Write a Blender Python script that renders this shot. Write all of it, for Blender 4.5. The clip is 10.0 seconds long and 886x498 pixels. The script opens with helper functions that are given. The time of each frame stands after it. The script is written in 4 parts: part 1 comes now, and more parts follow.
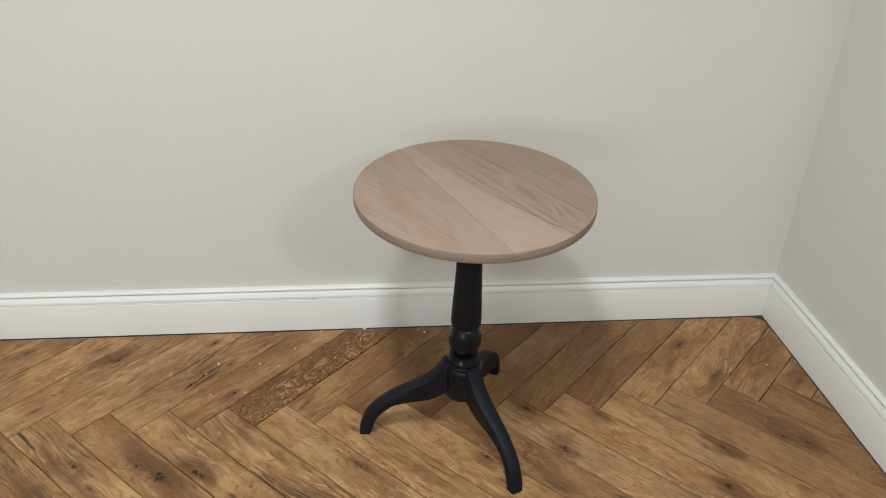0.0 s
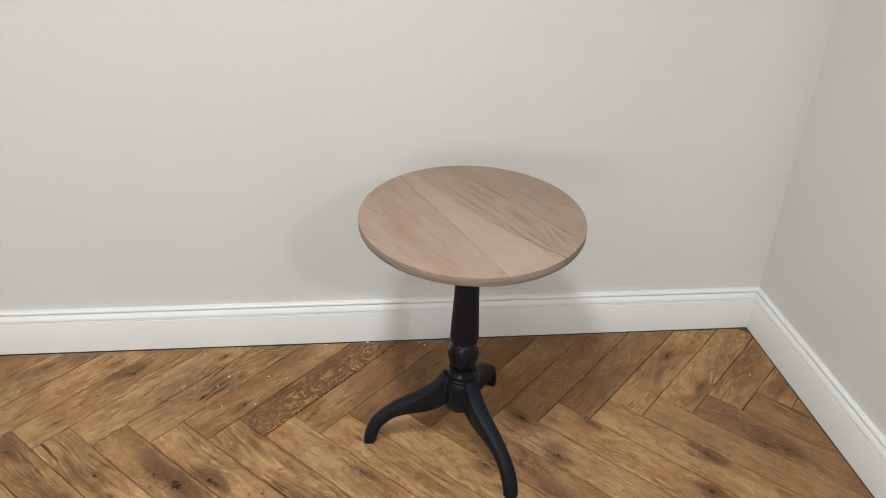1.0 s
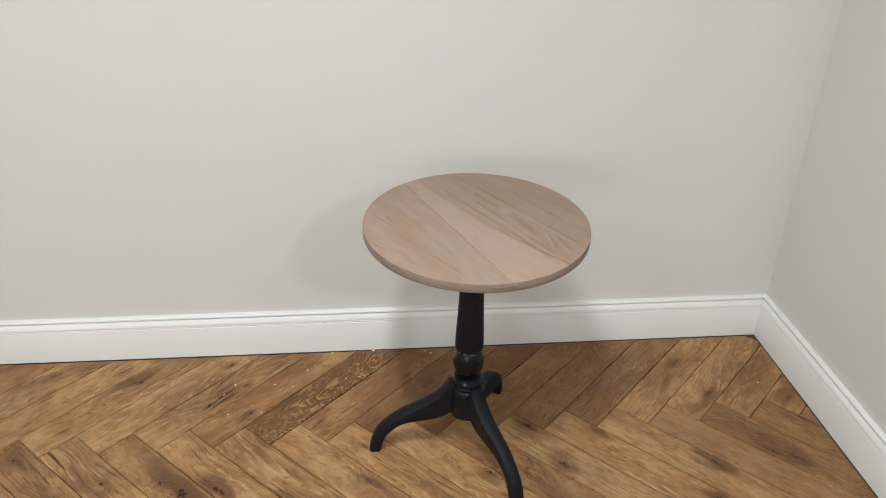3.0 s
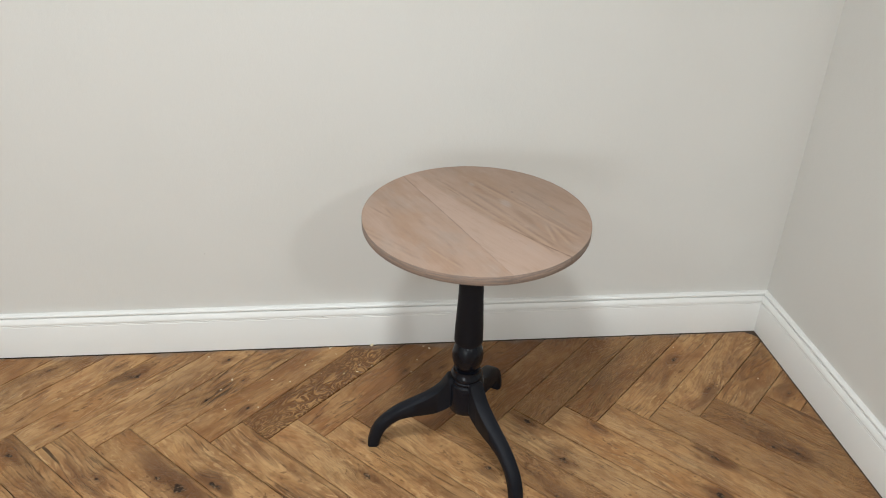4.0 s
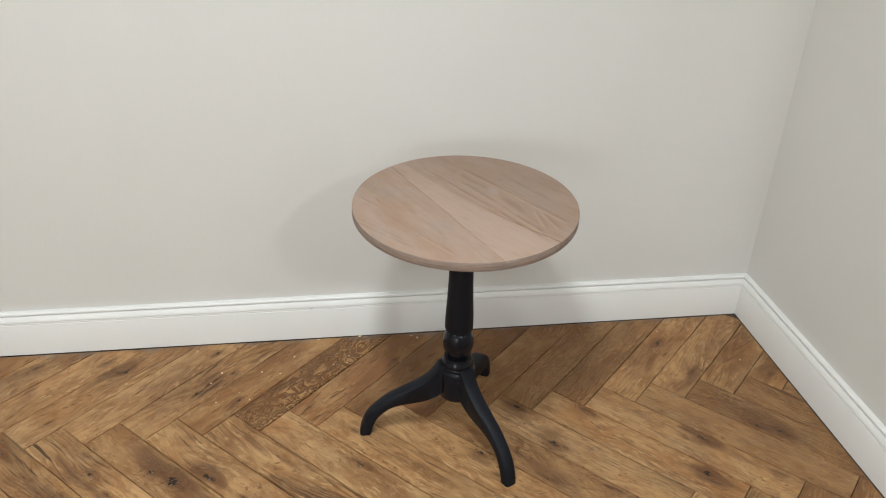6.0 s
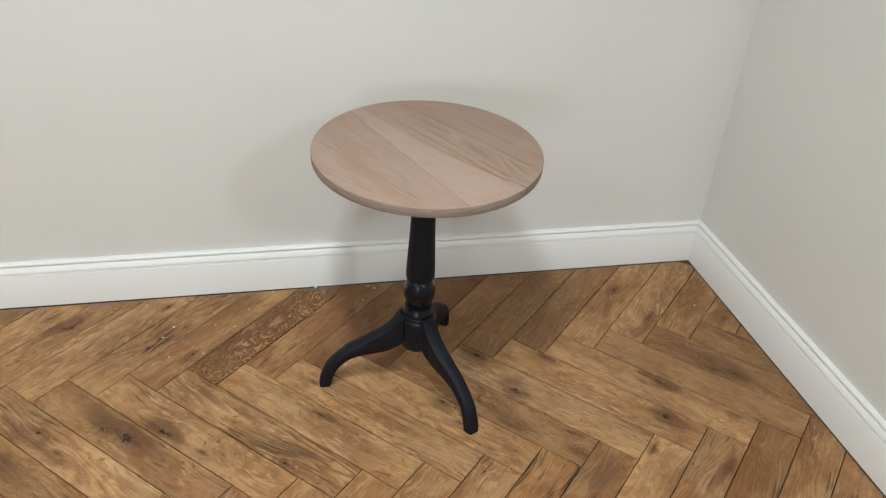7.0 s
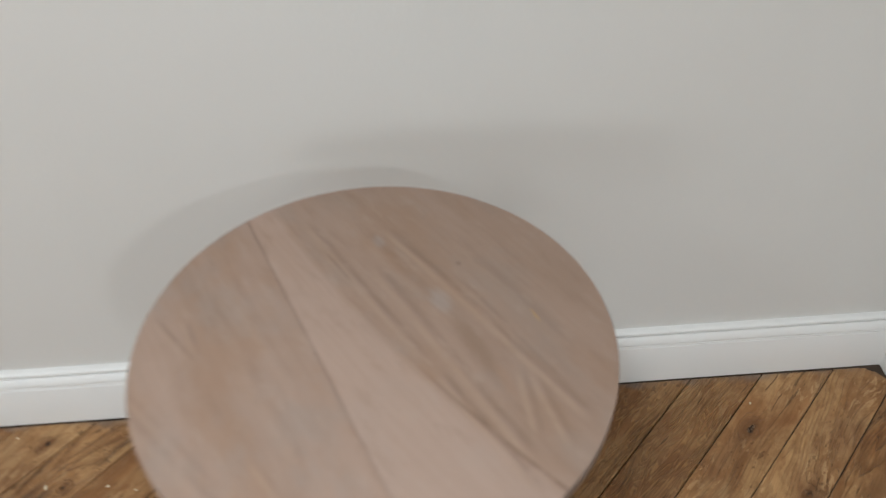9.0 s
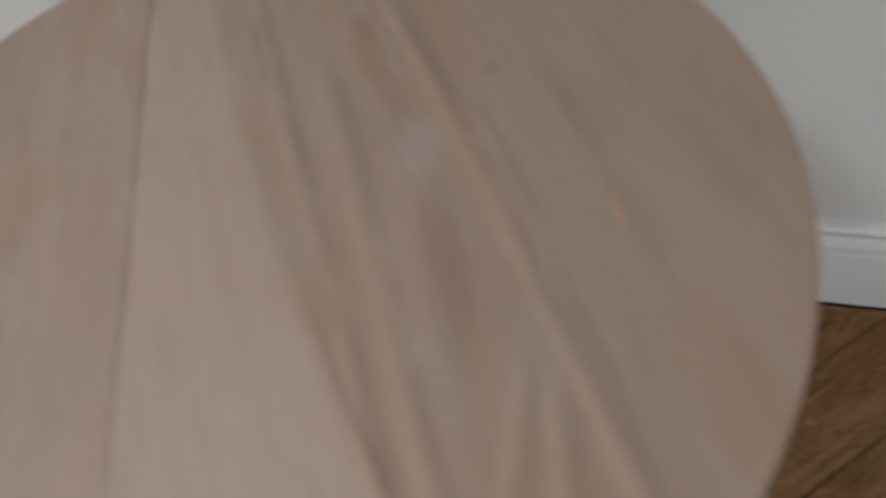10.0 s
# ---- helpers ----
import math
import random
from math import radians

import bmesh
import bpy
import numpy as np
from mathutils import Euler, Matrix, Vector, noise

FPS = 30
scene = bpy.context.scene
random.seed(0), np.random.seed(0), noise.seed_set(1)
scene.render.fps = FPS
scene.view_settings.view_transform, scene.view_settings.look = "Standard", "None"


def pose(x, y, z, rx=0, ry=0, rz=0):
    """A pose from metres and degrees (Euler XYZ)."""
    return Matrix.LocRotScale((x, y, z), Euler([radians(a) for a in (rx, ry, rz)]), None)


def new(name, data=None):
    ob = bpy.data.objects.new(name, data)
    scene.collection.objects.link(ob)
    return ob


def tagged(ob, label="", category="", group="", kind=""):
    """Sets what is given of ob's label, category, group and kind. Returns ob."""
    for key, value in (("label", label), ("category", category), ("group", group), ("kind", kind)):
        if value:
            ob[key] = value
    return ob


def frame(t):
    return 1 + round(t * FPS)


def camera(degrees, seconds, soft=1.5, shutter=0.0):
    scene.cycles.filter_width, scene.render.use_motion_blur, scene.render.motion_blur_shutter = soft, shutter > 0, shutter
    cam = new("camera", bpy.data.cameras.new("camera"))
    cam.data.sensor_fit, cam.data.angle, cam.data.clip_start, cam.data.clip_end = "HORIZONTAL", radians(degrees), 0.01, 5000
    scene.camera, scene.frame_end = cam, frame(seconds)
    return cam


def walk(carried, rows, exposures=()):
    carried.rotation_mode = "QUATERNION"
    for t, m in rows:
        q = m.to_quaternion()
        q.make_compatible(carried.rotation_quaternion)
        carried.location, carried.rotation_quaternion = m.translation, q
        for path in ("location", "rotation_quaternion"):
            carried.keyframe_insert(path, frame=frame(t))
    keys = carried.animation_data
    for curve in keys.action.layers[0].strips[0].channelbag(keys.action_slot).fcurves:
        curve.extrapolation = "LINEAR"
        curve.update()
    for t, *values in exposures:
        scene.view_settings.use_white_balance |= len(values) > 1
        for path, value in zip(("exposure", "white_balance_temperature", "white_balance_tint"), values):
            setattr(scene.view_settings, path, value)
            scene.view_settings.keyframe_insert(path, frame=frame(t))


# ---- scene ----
cam = camera(55.70, 10.0, soft=0.9, shutter=0.5)
# seconds, place, turn
PATH = [
    (0, -1.0637, -1.7092, 1.2904, 58.375, -1.957, -5.606),
    (0.5, -1.0565, -1.7145, 1.3108, 58.462, -1.610, -5.190),
    (0.7, -1.0880, -1.7103, 1.3328, 58.383, -2.217, -6.301),
    (0.8, -1.0751, -1.7776, 1.3695, 58.566, -1.855, -5.795),
    (1, -1.0772, -1.7770, 1.3787, 58.510, -1.865, -5.861),
    (1.5, -1.0730, -1.7823, 1.3738, 58.967, -1.469, -5.810),
    (2, -1.0741, -1.7833, 1.3682, 59.419, -1.224, -5.831),
    (2.5, -1.0651, -1.7863, 1.3784, 59.315, -1.167, -5.469),
    (4, -1.0716, -1.7774, 1.3543, 59.230, -1.583, -5.527),
    (4.5, -1.0701, -1.7867, 1.3508, 59.320, -1.280, -5.455),
    (5, -1.0754, -1.7885, 1.3563, 59.222, -1.534, -6.007),
    (5.2, -1.0816, -1.7876, 1.3563, 59.190, -1.618, -6.399),
    (6.3, -1.1192, -1.7989, 1.3449, 58.551, -1.819, -8.576),
    (6.5, -1.1291, -1.7954, 1.3295, 58.027, -2.221, -9.472),
    (7, -1.1443, -1.7698, 1.3202, 55.974, -3.317, -11.317),
    (7.5, -1.0920, -1.6216, 1.2874, 54.186, -3.229, -12.168),
    (7.8, -1.0427, -1.4873, 1.3021, 53.763, -2.099, -12.245),
    (8, -1.0272, -1.4155, 1.3133, 53.671, -1.805, -12.120),
    (8.3, -0.9713, -1.2123, 1.2458, 52.031, 1.613, -8.763),
    (8.5, -0.9509, -1.1172, 1.2068, 52.387, 1.415, -6.661),
    (8.8, -0.8570, -0.9497, 1.1921, 48.920, 1.001, -4.846),
    (9, -0.8103, -0.8472, 1.1790, 45.663, 0.824, -4.315),
    (9.2, -0.7395, -0.7661, 1.1080, 42.989, 4.610, 3.139),
    (9.5, -0.6977, -0.6358, 1.0125, 35.996, 6.381, 11.970),
    (9.8, -0.6821, -0.5465, 0.9049, 32.695, 6.173, 15.608),
    (10, -0.6597, -0.5195, 0.8357, 35.070, 11.060, 14.248),
]
walk(cam, [(t, pose(*row)) for t, *row in PATH],
     exposures=[(0.0, -0.12, 6470, 8), (0.6, -0.11, 6470, 8), (0.9, -0.02, 6470, 9), (6.3, -0.02, 6460, 8), (7.0, -0.03, 6380, 8), (7.5, -0.05, 6290, 6), (8.0, -0.06, 6270, 6),
                (8.5, -0.15, 6260, 8), (9.0, -0.28, 6300, 10), (9.5, -0.49, 6220, 9), (10.0, -0.58, 6120, 9)])
cam.data.dof.use_dof = True
cam.data.dof.focus_distance = 2.0
cam.data.dof.aperture_fstop = 5.9

# ---- light from unseen fittings: downlight set by the shadows, panels and window added ----
CEILING = 2.42
world = bpy.data.worlds.new("world")
scene.world = world
world.use_nodes = True
world.node_tree.nodes["Background"].inputs[0].default_value = (0.9, 0.95, 1.0, 1)
world.node_tree.nodes["Background"].inputs[1].default_value = 0.02

SPOT = (-1.30, -1.28, 27.8)
# second panel set by the left wall shadow; first and third are added fill
UNSEEN_PANELS = [(-2.9, -2.0, 14.0), (0.20, -3.3, 34.5), (-1.3, -3.3, 10.0)]
ADDED_WINDOW = (-3.45, -2.25, 0.75, 1.95)     # unseen opening added in the south wall: x from, x to, sill, head
ADDED_DAYLIGHT = 38.0


def ceiling_lamp(x, y, watts, shape, size):
    data = bpy.data.lights.new("ceiling_light_source", "AREA")
    data.shape, data.size = shape, size
    data.energy, data.color = watts, (0.90, 0.965, 1.0)
    lamp = new("ceiling_light_source", data)
    lamp.matrix_world = pose(x, y, CEILING - 0.014)
    return lamp


def added_window_lamp(y):
    """Area lamp in the added window's opening, standing in for low sky light."""
    x0, x1, z0, z1 = ADDED_WINDOW
    data = bpy.data.lights.new("added_window_light", "AREA")
    data.shape, data.size, data.size_y = "RECTANGLE", x1 - x0 - 0.12, z1 - z0 - 0.12
    data.energy, data.color = ADDED_DAYLIGHT, (0.90, 0.955, 1.0)
    lamp = new("added_window_light", data)
    lamp.matrix_world = pose((x0 + x1) / 2, y, (z0 + z1) / 2, 90, 0, 0)
    return lamp


# ---- node helpers ----
def material(name):
    mat = bpy.data.materials.new(name)
    mat.use_nodes = True
    return mat, mat.node_tree, mat.node_tree.nodes["Principled BSDF"]


def link(tree, value, socket):
    if isinstance(value, bpy.types.NodeSocket):
        tree.links.new(value, socket)
    elif value is not None:
        socket.default_value = value


def calc(tree, op, a, b=None, c=None, clamp=False):
    n = tree.nodes.new("ShaderNodeMath")
    n.operation, n.use_clamp = op, clamp
    for i, v in enumerate((a, b, c)):
        link(tree, v, n.inputs[i])
    return n.outputs[0]


def mix(tree, fac, a, b, mode="MIX"):
    n = tree.nodes.new("ShaderNodeMix")
    n.data_type, n.blend_type = "RGBA", mode
    link(tree, fac, n.inputs[0])
    link(tree, a if isinstance(a, bpy.types.NodeSocket) else (*a, 1), n.inputs[6])
    link(tree, b if isinstance(b, bpy.types.NodeSocket) else (*b, 1), n.inputs[7])
    return n.outputs[2]


def mix_value(tree, fac, a, b):
    return calc(tree, "ADD", calc(tree, "MULTIPLY", a, calc(tree, "SUBTRACT", 1.0, fac)), calc(tree, "MULTIPLY", b, fac))


def grain(tree, vec, scale, detail=4.0, rough=0.55, distortion=0.0):
    n = tree.nodes.new("ShaderNodeTexNoise")
    link(tree, vec, n.inputs["Vector"])
    n.inputs["Scale"].default_value, n.inputs["Detail"].default_value = scale, detail
    n.inputs["Roughness"].default_value, n.inputs["Distortion"].default_value = rough, distortion
    return n.outputs["Fac"]


def combine(tree, x, y, z=0.0):
    n = tree.nodes.new("ShaderNodeCombineXYZ")
    for i, v in enumerate((x, y, z)):
        link(tree, v, n.inputs[i])
    return n.outputs[0]


def spread(tree, value, low, high, out_low=0.0, out_high=1.0, smooth=True):
    n = tree.nodes.new("ShaderNodeMapRange")
    n.interpolation_type = "SMOOTHSTEP" if smooth else "LINEAR"
    link(tree, value, n.inputs[0])
    for i, v in enumerate((low, high, out_low, out_high)):
        link(tree, v, n.inputs[i + 1])
    return n.outputs[0]


def prop(tree, name):
    n = tree.nodes.new("ShaderNodeAttribute")
    n.attribute_type, n.attribute_name = "OBJECT", name
    return n.outputs["Fac"]


def uv(tree, name):
    n = tree.nodes.new("ShaderNodeUVMap")
    n.uv_map = name
    s = tree.nodes.new("ShaderNodeSeparateXYZ")
    tree.links.new(n.outputs[0], s.inputs[0])
    return s.outputs[0], s.outputs[1]


def place(tree):
    return tree.nodes.new("ShaderNodeTexCoord").outputs["Object"]


def bump(tree, shader, height, strength, distance):
    n = tree.nodes.new("ShaderNodeBump")
    n.inputs["Strength"].default_value, n.inputs["Distance"].default_value = strength, distance
    link(tree, height, n.inputs["Height"])
    tree.links.new(n.outputs[0], shader.inputs["Normal"])


# ---- materials ----
def rustic_oak(name, joined):
    """Brushed, oiled oak: grain along the plank, two knots a plank, curly figure where the plank has it."""
    mat, tree, shader = material(name)
    u, v = uv(tree, "plank")
    if joined:
        rand = tree.nodes.new("ShaderNodeNewGeometry").outputs["Random Per Island"]
        tone = spread(tree, rand, 0.0, 1.0, 0.25, 0.75, False)
        figure, crack, ripple, annual = 0.15, 0.2, 0.6, 0.35
        knots, smears = [], []
    else:
        rand = tree.nodes.new("ShaderNodeObjectInfo").outputs["Random"]
        tone, figure, crack = prop(tree, "tone"), prop(tree, "figure"), prop(tree, "crack")
        ripple, annual = prop(tree, "ripple"), prop(tree, "annual")
        knots = [(prop(tree, k + "_u"), prop(tree, k + "_v"), prop(tree, k + "_size")) for k in ("knot", "pin")]
        smears = [[prop(tree, "smear_" + k) for k in ("u", "v", "length", "width", "amount")]]
    seed = calc(tree, "MULTIPLY", rand, 61.0)
    # the fibres bend round the knots
    dark, halo, tail, hole = 0.0, 0.0, 0.0, 0.0
    bent = v
    smear = calc(tree, "SUBTRACT", grain(tree, combine(tree, calc(tree, "MULTIPLY", u, 18.0), calc(tree, "MULTIPLY", v, 60.0), seed), 1.0, 4.0), 0.5)
    rough_edge = calc(tree, "SUBTRACT", grain(tree, combine(tree, u, v, seed), 55.0, 3.0), 0.5)
    for ku, kv, size in knots:
        du, dv = calc(tree, "SUBTRACT", u, ku), calc(tree, "SUBTRACT", v, kv)
        d = calc(tree, "SQRT", calc(tree, "ADD", calc(tree, "MULTIPLY", calc(tree, "MULTIPLY", du, du), 0.42), calc(tree, "MULTIPLY", dv, dv)))
        smooth_d = d
        d = calc(tree, "ADD", d, calc(tree, "MULTIPLY", rough_edge, calc(tree, "MULTIPLY", size, 3.4)))
        near = spread(tree, d, calc(tree, "MULTIPLY", size, 0.1), calc(tree, "MULTIPLY", size, 0.85), 1.0, 0.0)
        near = calc(tree, "MULTIPLY", near, calc(tree, "GREATER_THAN", size, 0.001))
        dark = calc(tree, "MAXIMUM", dark, near)
        pith = spread(tree, calc(tree, "ADD", d, calc(tree, "MULTIPLY", smear, calc(tree, "MULTIPLY", size, 1.6))), calc(tree, "MULTIPLY", size, 0.10), calc(tree, "MULTIPLY", size, 0.26), 1.0, 0.0)
        hole = calc(tree, "MAXIMUM", hole, calc(tree, "MULTIPLY", pith, calc(tree, "GREATER_THAN", size, 0.001)))
        wide = spread(tree, calc(tree, "ADD", smooth_d, calc(tree, "MULTIPLY", smear, calc(tree, "MULTIPLY", size, 4.5))), calc(tree, "MULTIPLY", size, 0.2), calc(tree, "MULTIPLY", size, 3.4), 1.0, 0.0)
        wide = calc(tree, "MULTIPLY", wide, calc(tree, "GREATER_THAN", size, 0.001))
        long_d = calc(tree, "SQRT", calc(tree, "ADD", calc(tree, "MULTIPLY", calc(tree, "MULTIPLY", du, du), 0.018), calc(tree, "MULTIPLY", dv, dv)))
        flame = spread(tree, calc(tree, "ADD", long_d, calc(tree, "MULTIPLY", smear, calc(tree, "MULTIPLY", size, 2.4))), 0.0, calc(tree, "MULTIPLY", size, 1.0), 1.0, 0.0)
        tail = calc(tree, "MAXIMUM", tail, calc(tree, "MULTIPLY", flame, calc(tree, "GREATER_THAN", size, 0.001)))
        halo = calc(tree, "MAXIMUM", halo, wide)
        bent = calc(tree, "SUBTRACT", bent, calc(tree, "MULTIPLY", calc(tree, "MULTIPLY", wide, dv), 0.55))
    def field_of(su, sv, extra=0.0, detail=3.0, rough=0.5, distortion=0.0):
        return grain(tree, combine(tree, calc(tree, "MULTIPLY", u, su), calc(tree, "MULTIPLY", flow, sv), calc(tree, "ADD", seed, extra)), 1.0, detail, rough, distortion)

    flow = v
    sway = calc(tree, "MULTIPLY", calc(tree, "SUBTRACT", field_of(3.4, 7.0, 0.0, 2.0), 0.5), 0.075)
    flow = calc(tree, "ADD", bent, sway)
    # growth rings are contour lines of a stretched field and close round the knots
    field = calc(tree, "ADD", calc(tree, "MULTIPLY", field_of(1.8, 12.0, 0.0, 2.0, 0.4), 26.0), calc(tree, "MULTIPLY", halo, 1.4))
    rings = spread(tree, calc(tree, "PINGPONG", field, 1.0), 0.62, 1.0)
    rings = calc(tree, "MULTIPLY", rings, spread(tree, calc(tree, "ADD", field_of(3.0, 8.0, 21.0), calc(tree, "MULTIPLY", halo, 0.25)), 0.50, 0.68, 0.04, 1.0))
    # annual rings: each darkens slowly and ends sharply, in long arches
    arch = calc(tree, "ADD", calc(tree, "MULTIPLY", field_of(1.1, 7.5, 71.0, 2.0, 0.45), 30.0), calc(tree, "MULTIPLY", halo, 2.2))
    arch = calc(tree, "ADD", arch, calc(tree, "MULTIPLY", field_of(10.0, 90.0, 73.0, 3.0), 1.1))
    saw = calc(tree, "FRACT", arch)
    latewood = calc(tree, "MULTIPLY", spread(tree, saw, 0.25, 0.86), spread(tree, saw, 0.90, 1.0, 1.0, 0.0))
    latewood = calc(tree, "MULTIPLY", latewood, spread(tree, field_of(4.0, 14.0, 77.0, 3.0), 0.36, 0.62, 0.35, 1.0))
    curl = grain(tree, combine(tree, calc(tree, "MULTIPLY", u, 16.0), calc(tree, "MULTIPLY", flow, 30.0), seed), 1.0, 2.0, 0.5, 1.4)
    curl = spread(tree, calc(tree, "PINGPONG", calc(tree, "MULTIPLY", curl, 16.0), 1.0), 0.42, 0.88)
    gust = grain(tree, combine(tree, calc(tree, "MULTIPLY", u, 8.0), calc(tree, "MULTIPLY", flow, 66.0), seed), 1.0, 2.0, 0.5, 0.5)
    gust = spread(tree, calc(tree, "PINGPONG", calc(tree, "MULTIPLY", gust, 20.0), 1.0), 0.42, 0.92)
    curl = mix_value(tree, ripple, curl, calc(tree, "MULTIPLY", gust, 0.85))
    curl = calc(tree, "MULTIPLY", curl, spread(tree, field_of(9.0, 16.0, 33.0), 0.34, 0.60, 0.45, 1.0))
    # pale flecks put into the colour for glints off the brushed grain
    glint_flecks = grain(tree, combine(tree, calc(tree, "MULTIPLY", u, 34.0), calc(tree, "MULTIPLY", flow, 120.0), calc(tree, "ADD", seed, 9.0)), 1.0, 4.0, 0.62, 0.6)
    glint_flecks = calc(tree, "MULTIPLY", spread(tree, glint_flecks, 0.53, 0.62), spread(tree, field_of(8.0, 15.0, 53.0), 0.42, 0.62, 0.12, 1.0))
    # faint watered figure in patches of every plank
    watered = calc(tree, "MULTIPLY", gust, spread(tree, field_of(6.0, 13.0, 47.0), 0.50, 0.66))
    fibres = field_of(7.0, 300.0, 2.0, 5.0, 0.62)
    pores = spread(tree, field_of(22.0, 560.0, 5.0, 2.0), 0.58, 0.70)
    streak = field_of(2.2, 22.0, 11.0, 5.0, 0.62)
    cloud = field_of(9.0, 14.0, 13.0, 3.0, 0.5)
    stain = field_of(4.5, 12.0, 17.0, 6.0, 0.64)
    mottle = field_of(30.0, 46.0, 41.0, 4.0, 0.6)
    hue = field_of(2.2, 4.0, 19.0, 2.0)
    scrape = field_of(11.0, 24.0, 23.0, 2.0)
    # thin shakes along the fibres
    shake = calc(tree, "ABSOLUTE", calc(tree, "SUBTRACT", field_of(1.5, 24.0, 27.0, 4.0, 0.55), 0.5))
    shake = calc(tree, "MULTIPLY", spread(tree, shake, 0.004, 0.022, 1.0, 0.0), spread(tree, field_of(4.0, 9.0, 29.0), 0.50, 0.62))
    split = calc(tree, "MULTIPLY", shake, calc(tree, "ADD", 0.26, crack), clamp=True)
    dashes = calc(tree, "MULTIPLY", spread(tree, field_of(13.0, 170.0, 59.0, 3.0), 0.635, 0.660), spread(tree, field_of(5.0, 11.0, 61.0), 0.46, 0.60, 0.15, 1.0))
    dark = calc(tree, "MULTIPLY", dark, spread(tree, grain(tree, combine(tree, calc(tree, "MULTIPLY", u, 90.0), calc(tree, "MULTIPLY", v, 170.0), seed), 1.0, 3.0), 0.36, 0.58, 0.6, 1.0))

    light, mid, deep = (0.630, 0.380, 0.176), (0.350, 0.173, 0.066), (0.092, 0.034, 0.011)
    base = mix(tree, spread(tree, tone, 0.0, 0.5, 0.0, 1.0, False), deep, mid)
    base = mix(tree, spread(tree, tone, 0.5, 1.0, 0.0, 1.0, False), base, light)
    base = mix(tree, spread(tree, hue, 0.42, 0.66, 0.0, 0.45), base, (0.330, 0.142, 0.050))
    base = mix(tree, calc(tree, "MULTIPLY", spread(tree, cloud, 0.44, 0.62, 0.0, 0.66), spread(tree, tone, 0.0, 0.5, 0.15, 1.0, False)), base, (0.540, 0.325, 0.145))
    base = mix(tree, spread(tree, field_of(5.0, 9.0, 83.0, 3.0), 0.46, 0.66, 0.0, 0.58), base, (0.225, 0.120, 0.060))
    base = mix(tree, calc(tree, "MULTIPLY", spread(tree, field_of(4.5, 12.0, 87.0, 4.0), 0.45, 0.66, 0.0, 0.58), spread(tree, tone, 0.1, 0.6, 0.1, 1.0, False)), base, (0.485, 0.306, 0.148))
    base = mix(tree, spread(tree, stain, 0.47, 0.72, 0.0, 0.50), base, (0.150, 0.062, 0.021))
    base = mix(tree, spread(tree, mottle, 0.48, 0.64, 0.0, 0.40), base, (0.190, 0.080, 0.027))
    base = mix(tree, spread(tree, field_of(16.0, 26.0, 91.0, 5.0, 0.6), 0.50, 0.62, 0.0, 0.44), base, (0.215, 0.095, 0.036))
    base = mix(tree, spread(tree, streak, 0.46, 0.72, 0.0, 0.36), base, (0.185, 0.080, 0.028))
    base = mix(tree, calc(tree, "MULTIPLY", watered, 0.30), base, (0.130, 0.055, 0.020))
    base = mix(tree, calc(tree, "MULTIPLY", calc(tree, "MULTIPLY", glint_flecks, spread(tree, tone, 0.0, 0.6, 0.18, 1.0, False)), 0.52), base, (0.620, 0.400, 0.200))
    base = mix(tree, calc(tree, "MULTIPLY", rings, 0.14), base, (0.110, 0.046, 0.017))
    base = mix(tree, calc(tree, "MULTIPLY", latewood, calc(tree, "ADD", 0.08, calc(tree, "MULTIPLY", annual, 0.52))), base, (0.128, 0.054, 0.019))
    base = mix(tree, spread(tree, fibres, 0.42, 0.66, 0.0, 0.15), base, (0.120, 0.050, 0.018))
    base = mix(tree, calc(tree, "MULTIPLY", pores, 0.20), base, (0.08, 0.035, 0.014))
    ground = mix(tree, calc(tree, "MULTIPLY", figure, spread(tree, ripple, 0.3, 1.0, 0.80, 0.50, False)), base, (0.115, 0.044, 0.014))
    base = mix(tree, calc(tree, "MULTIPLY", calc(tree, "MULTIPLY", curl, figure), 0.88), ground, (0.505, 0.283, 0.116))
    for mu, mv, length, width, amount in smears:
        eu = calc(tree, "DIVIDE", calc(tree, "SUBTRACT", u, mu), calc(tree, "MAXIMUM", length, 0.001))
        ev = calc(tree, "DIVIDE", calc(tree, "SUBTRACT", flow, mv), calc(tree, "MAXIMUM", width, 0.001))
        oval = calc(tree, "SQRT", calc(tree, "ADD", calc(tree, "MULTIPLY", eu, eu), calc(tree, "MULTIPLY", ev, ev)))
        oval = calc(tree, "ADD", oval, calc(tree, "MULTIPLY", calc(tree, "SUBTRACT", streak, 0.5), 1.9))
        base = mix(tree, calc(tree, "MULTIPLY", spread(tree, oval, 0.25, 1.15, 1.0, 0.0), amount), base, (0.118, 0.056, 0.027))
    base = mix(tree, calc(tree, "MULTIPLY", halo, 0.50), base, (0.125, 0.052, 0.020))
    base = mix(tree, calc(tree, "MULTIPLY", tail, 0.55), base, (0.105, 0.043, 0.016))
    base = mix(tree, calc(tree, "MULTIPLY", dark, 0.74), base, (0.050, 0.022, 0.009))
    base = mix(tree, calc(tree, "MULTIPLY", split, 0.85), base, (0.030, 0.017, 0.010))
    base = mix(tree, calc(tree, "MULTIPLY", dashes, 0.58), base, (0.055, 0.026, 0.011))
    # small dark pits in patches
    pits = calc(tree, "MULTIPLY", spread(tree, field_of(62.0, 120.0, 95.0, 3.0, 0.6), 0.60, 0.66), spread(tree, field_of(7.0, 12.0, 97.0), 0.46, 0.62, 0.10, 1.0))
    base = mix(tree, calc(tree, "MULTIPLY", pits, 0.62), base, (0.085, 0.037, 0.014))
    base = mix(tree, calc(tree, "MULTIPLY", hole, 0.85), base, (0.018, 0.010, 0.006))
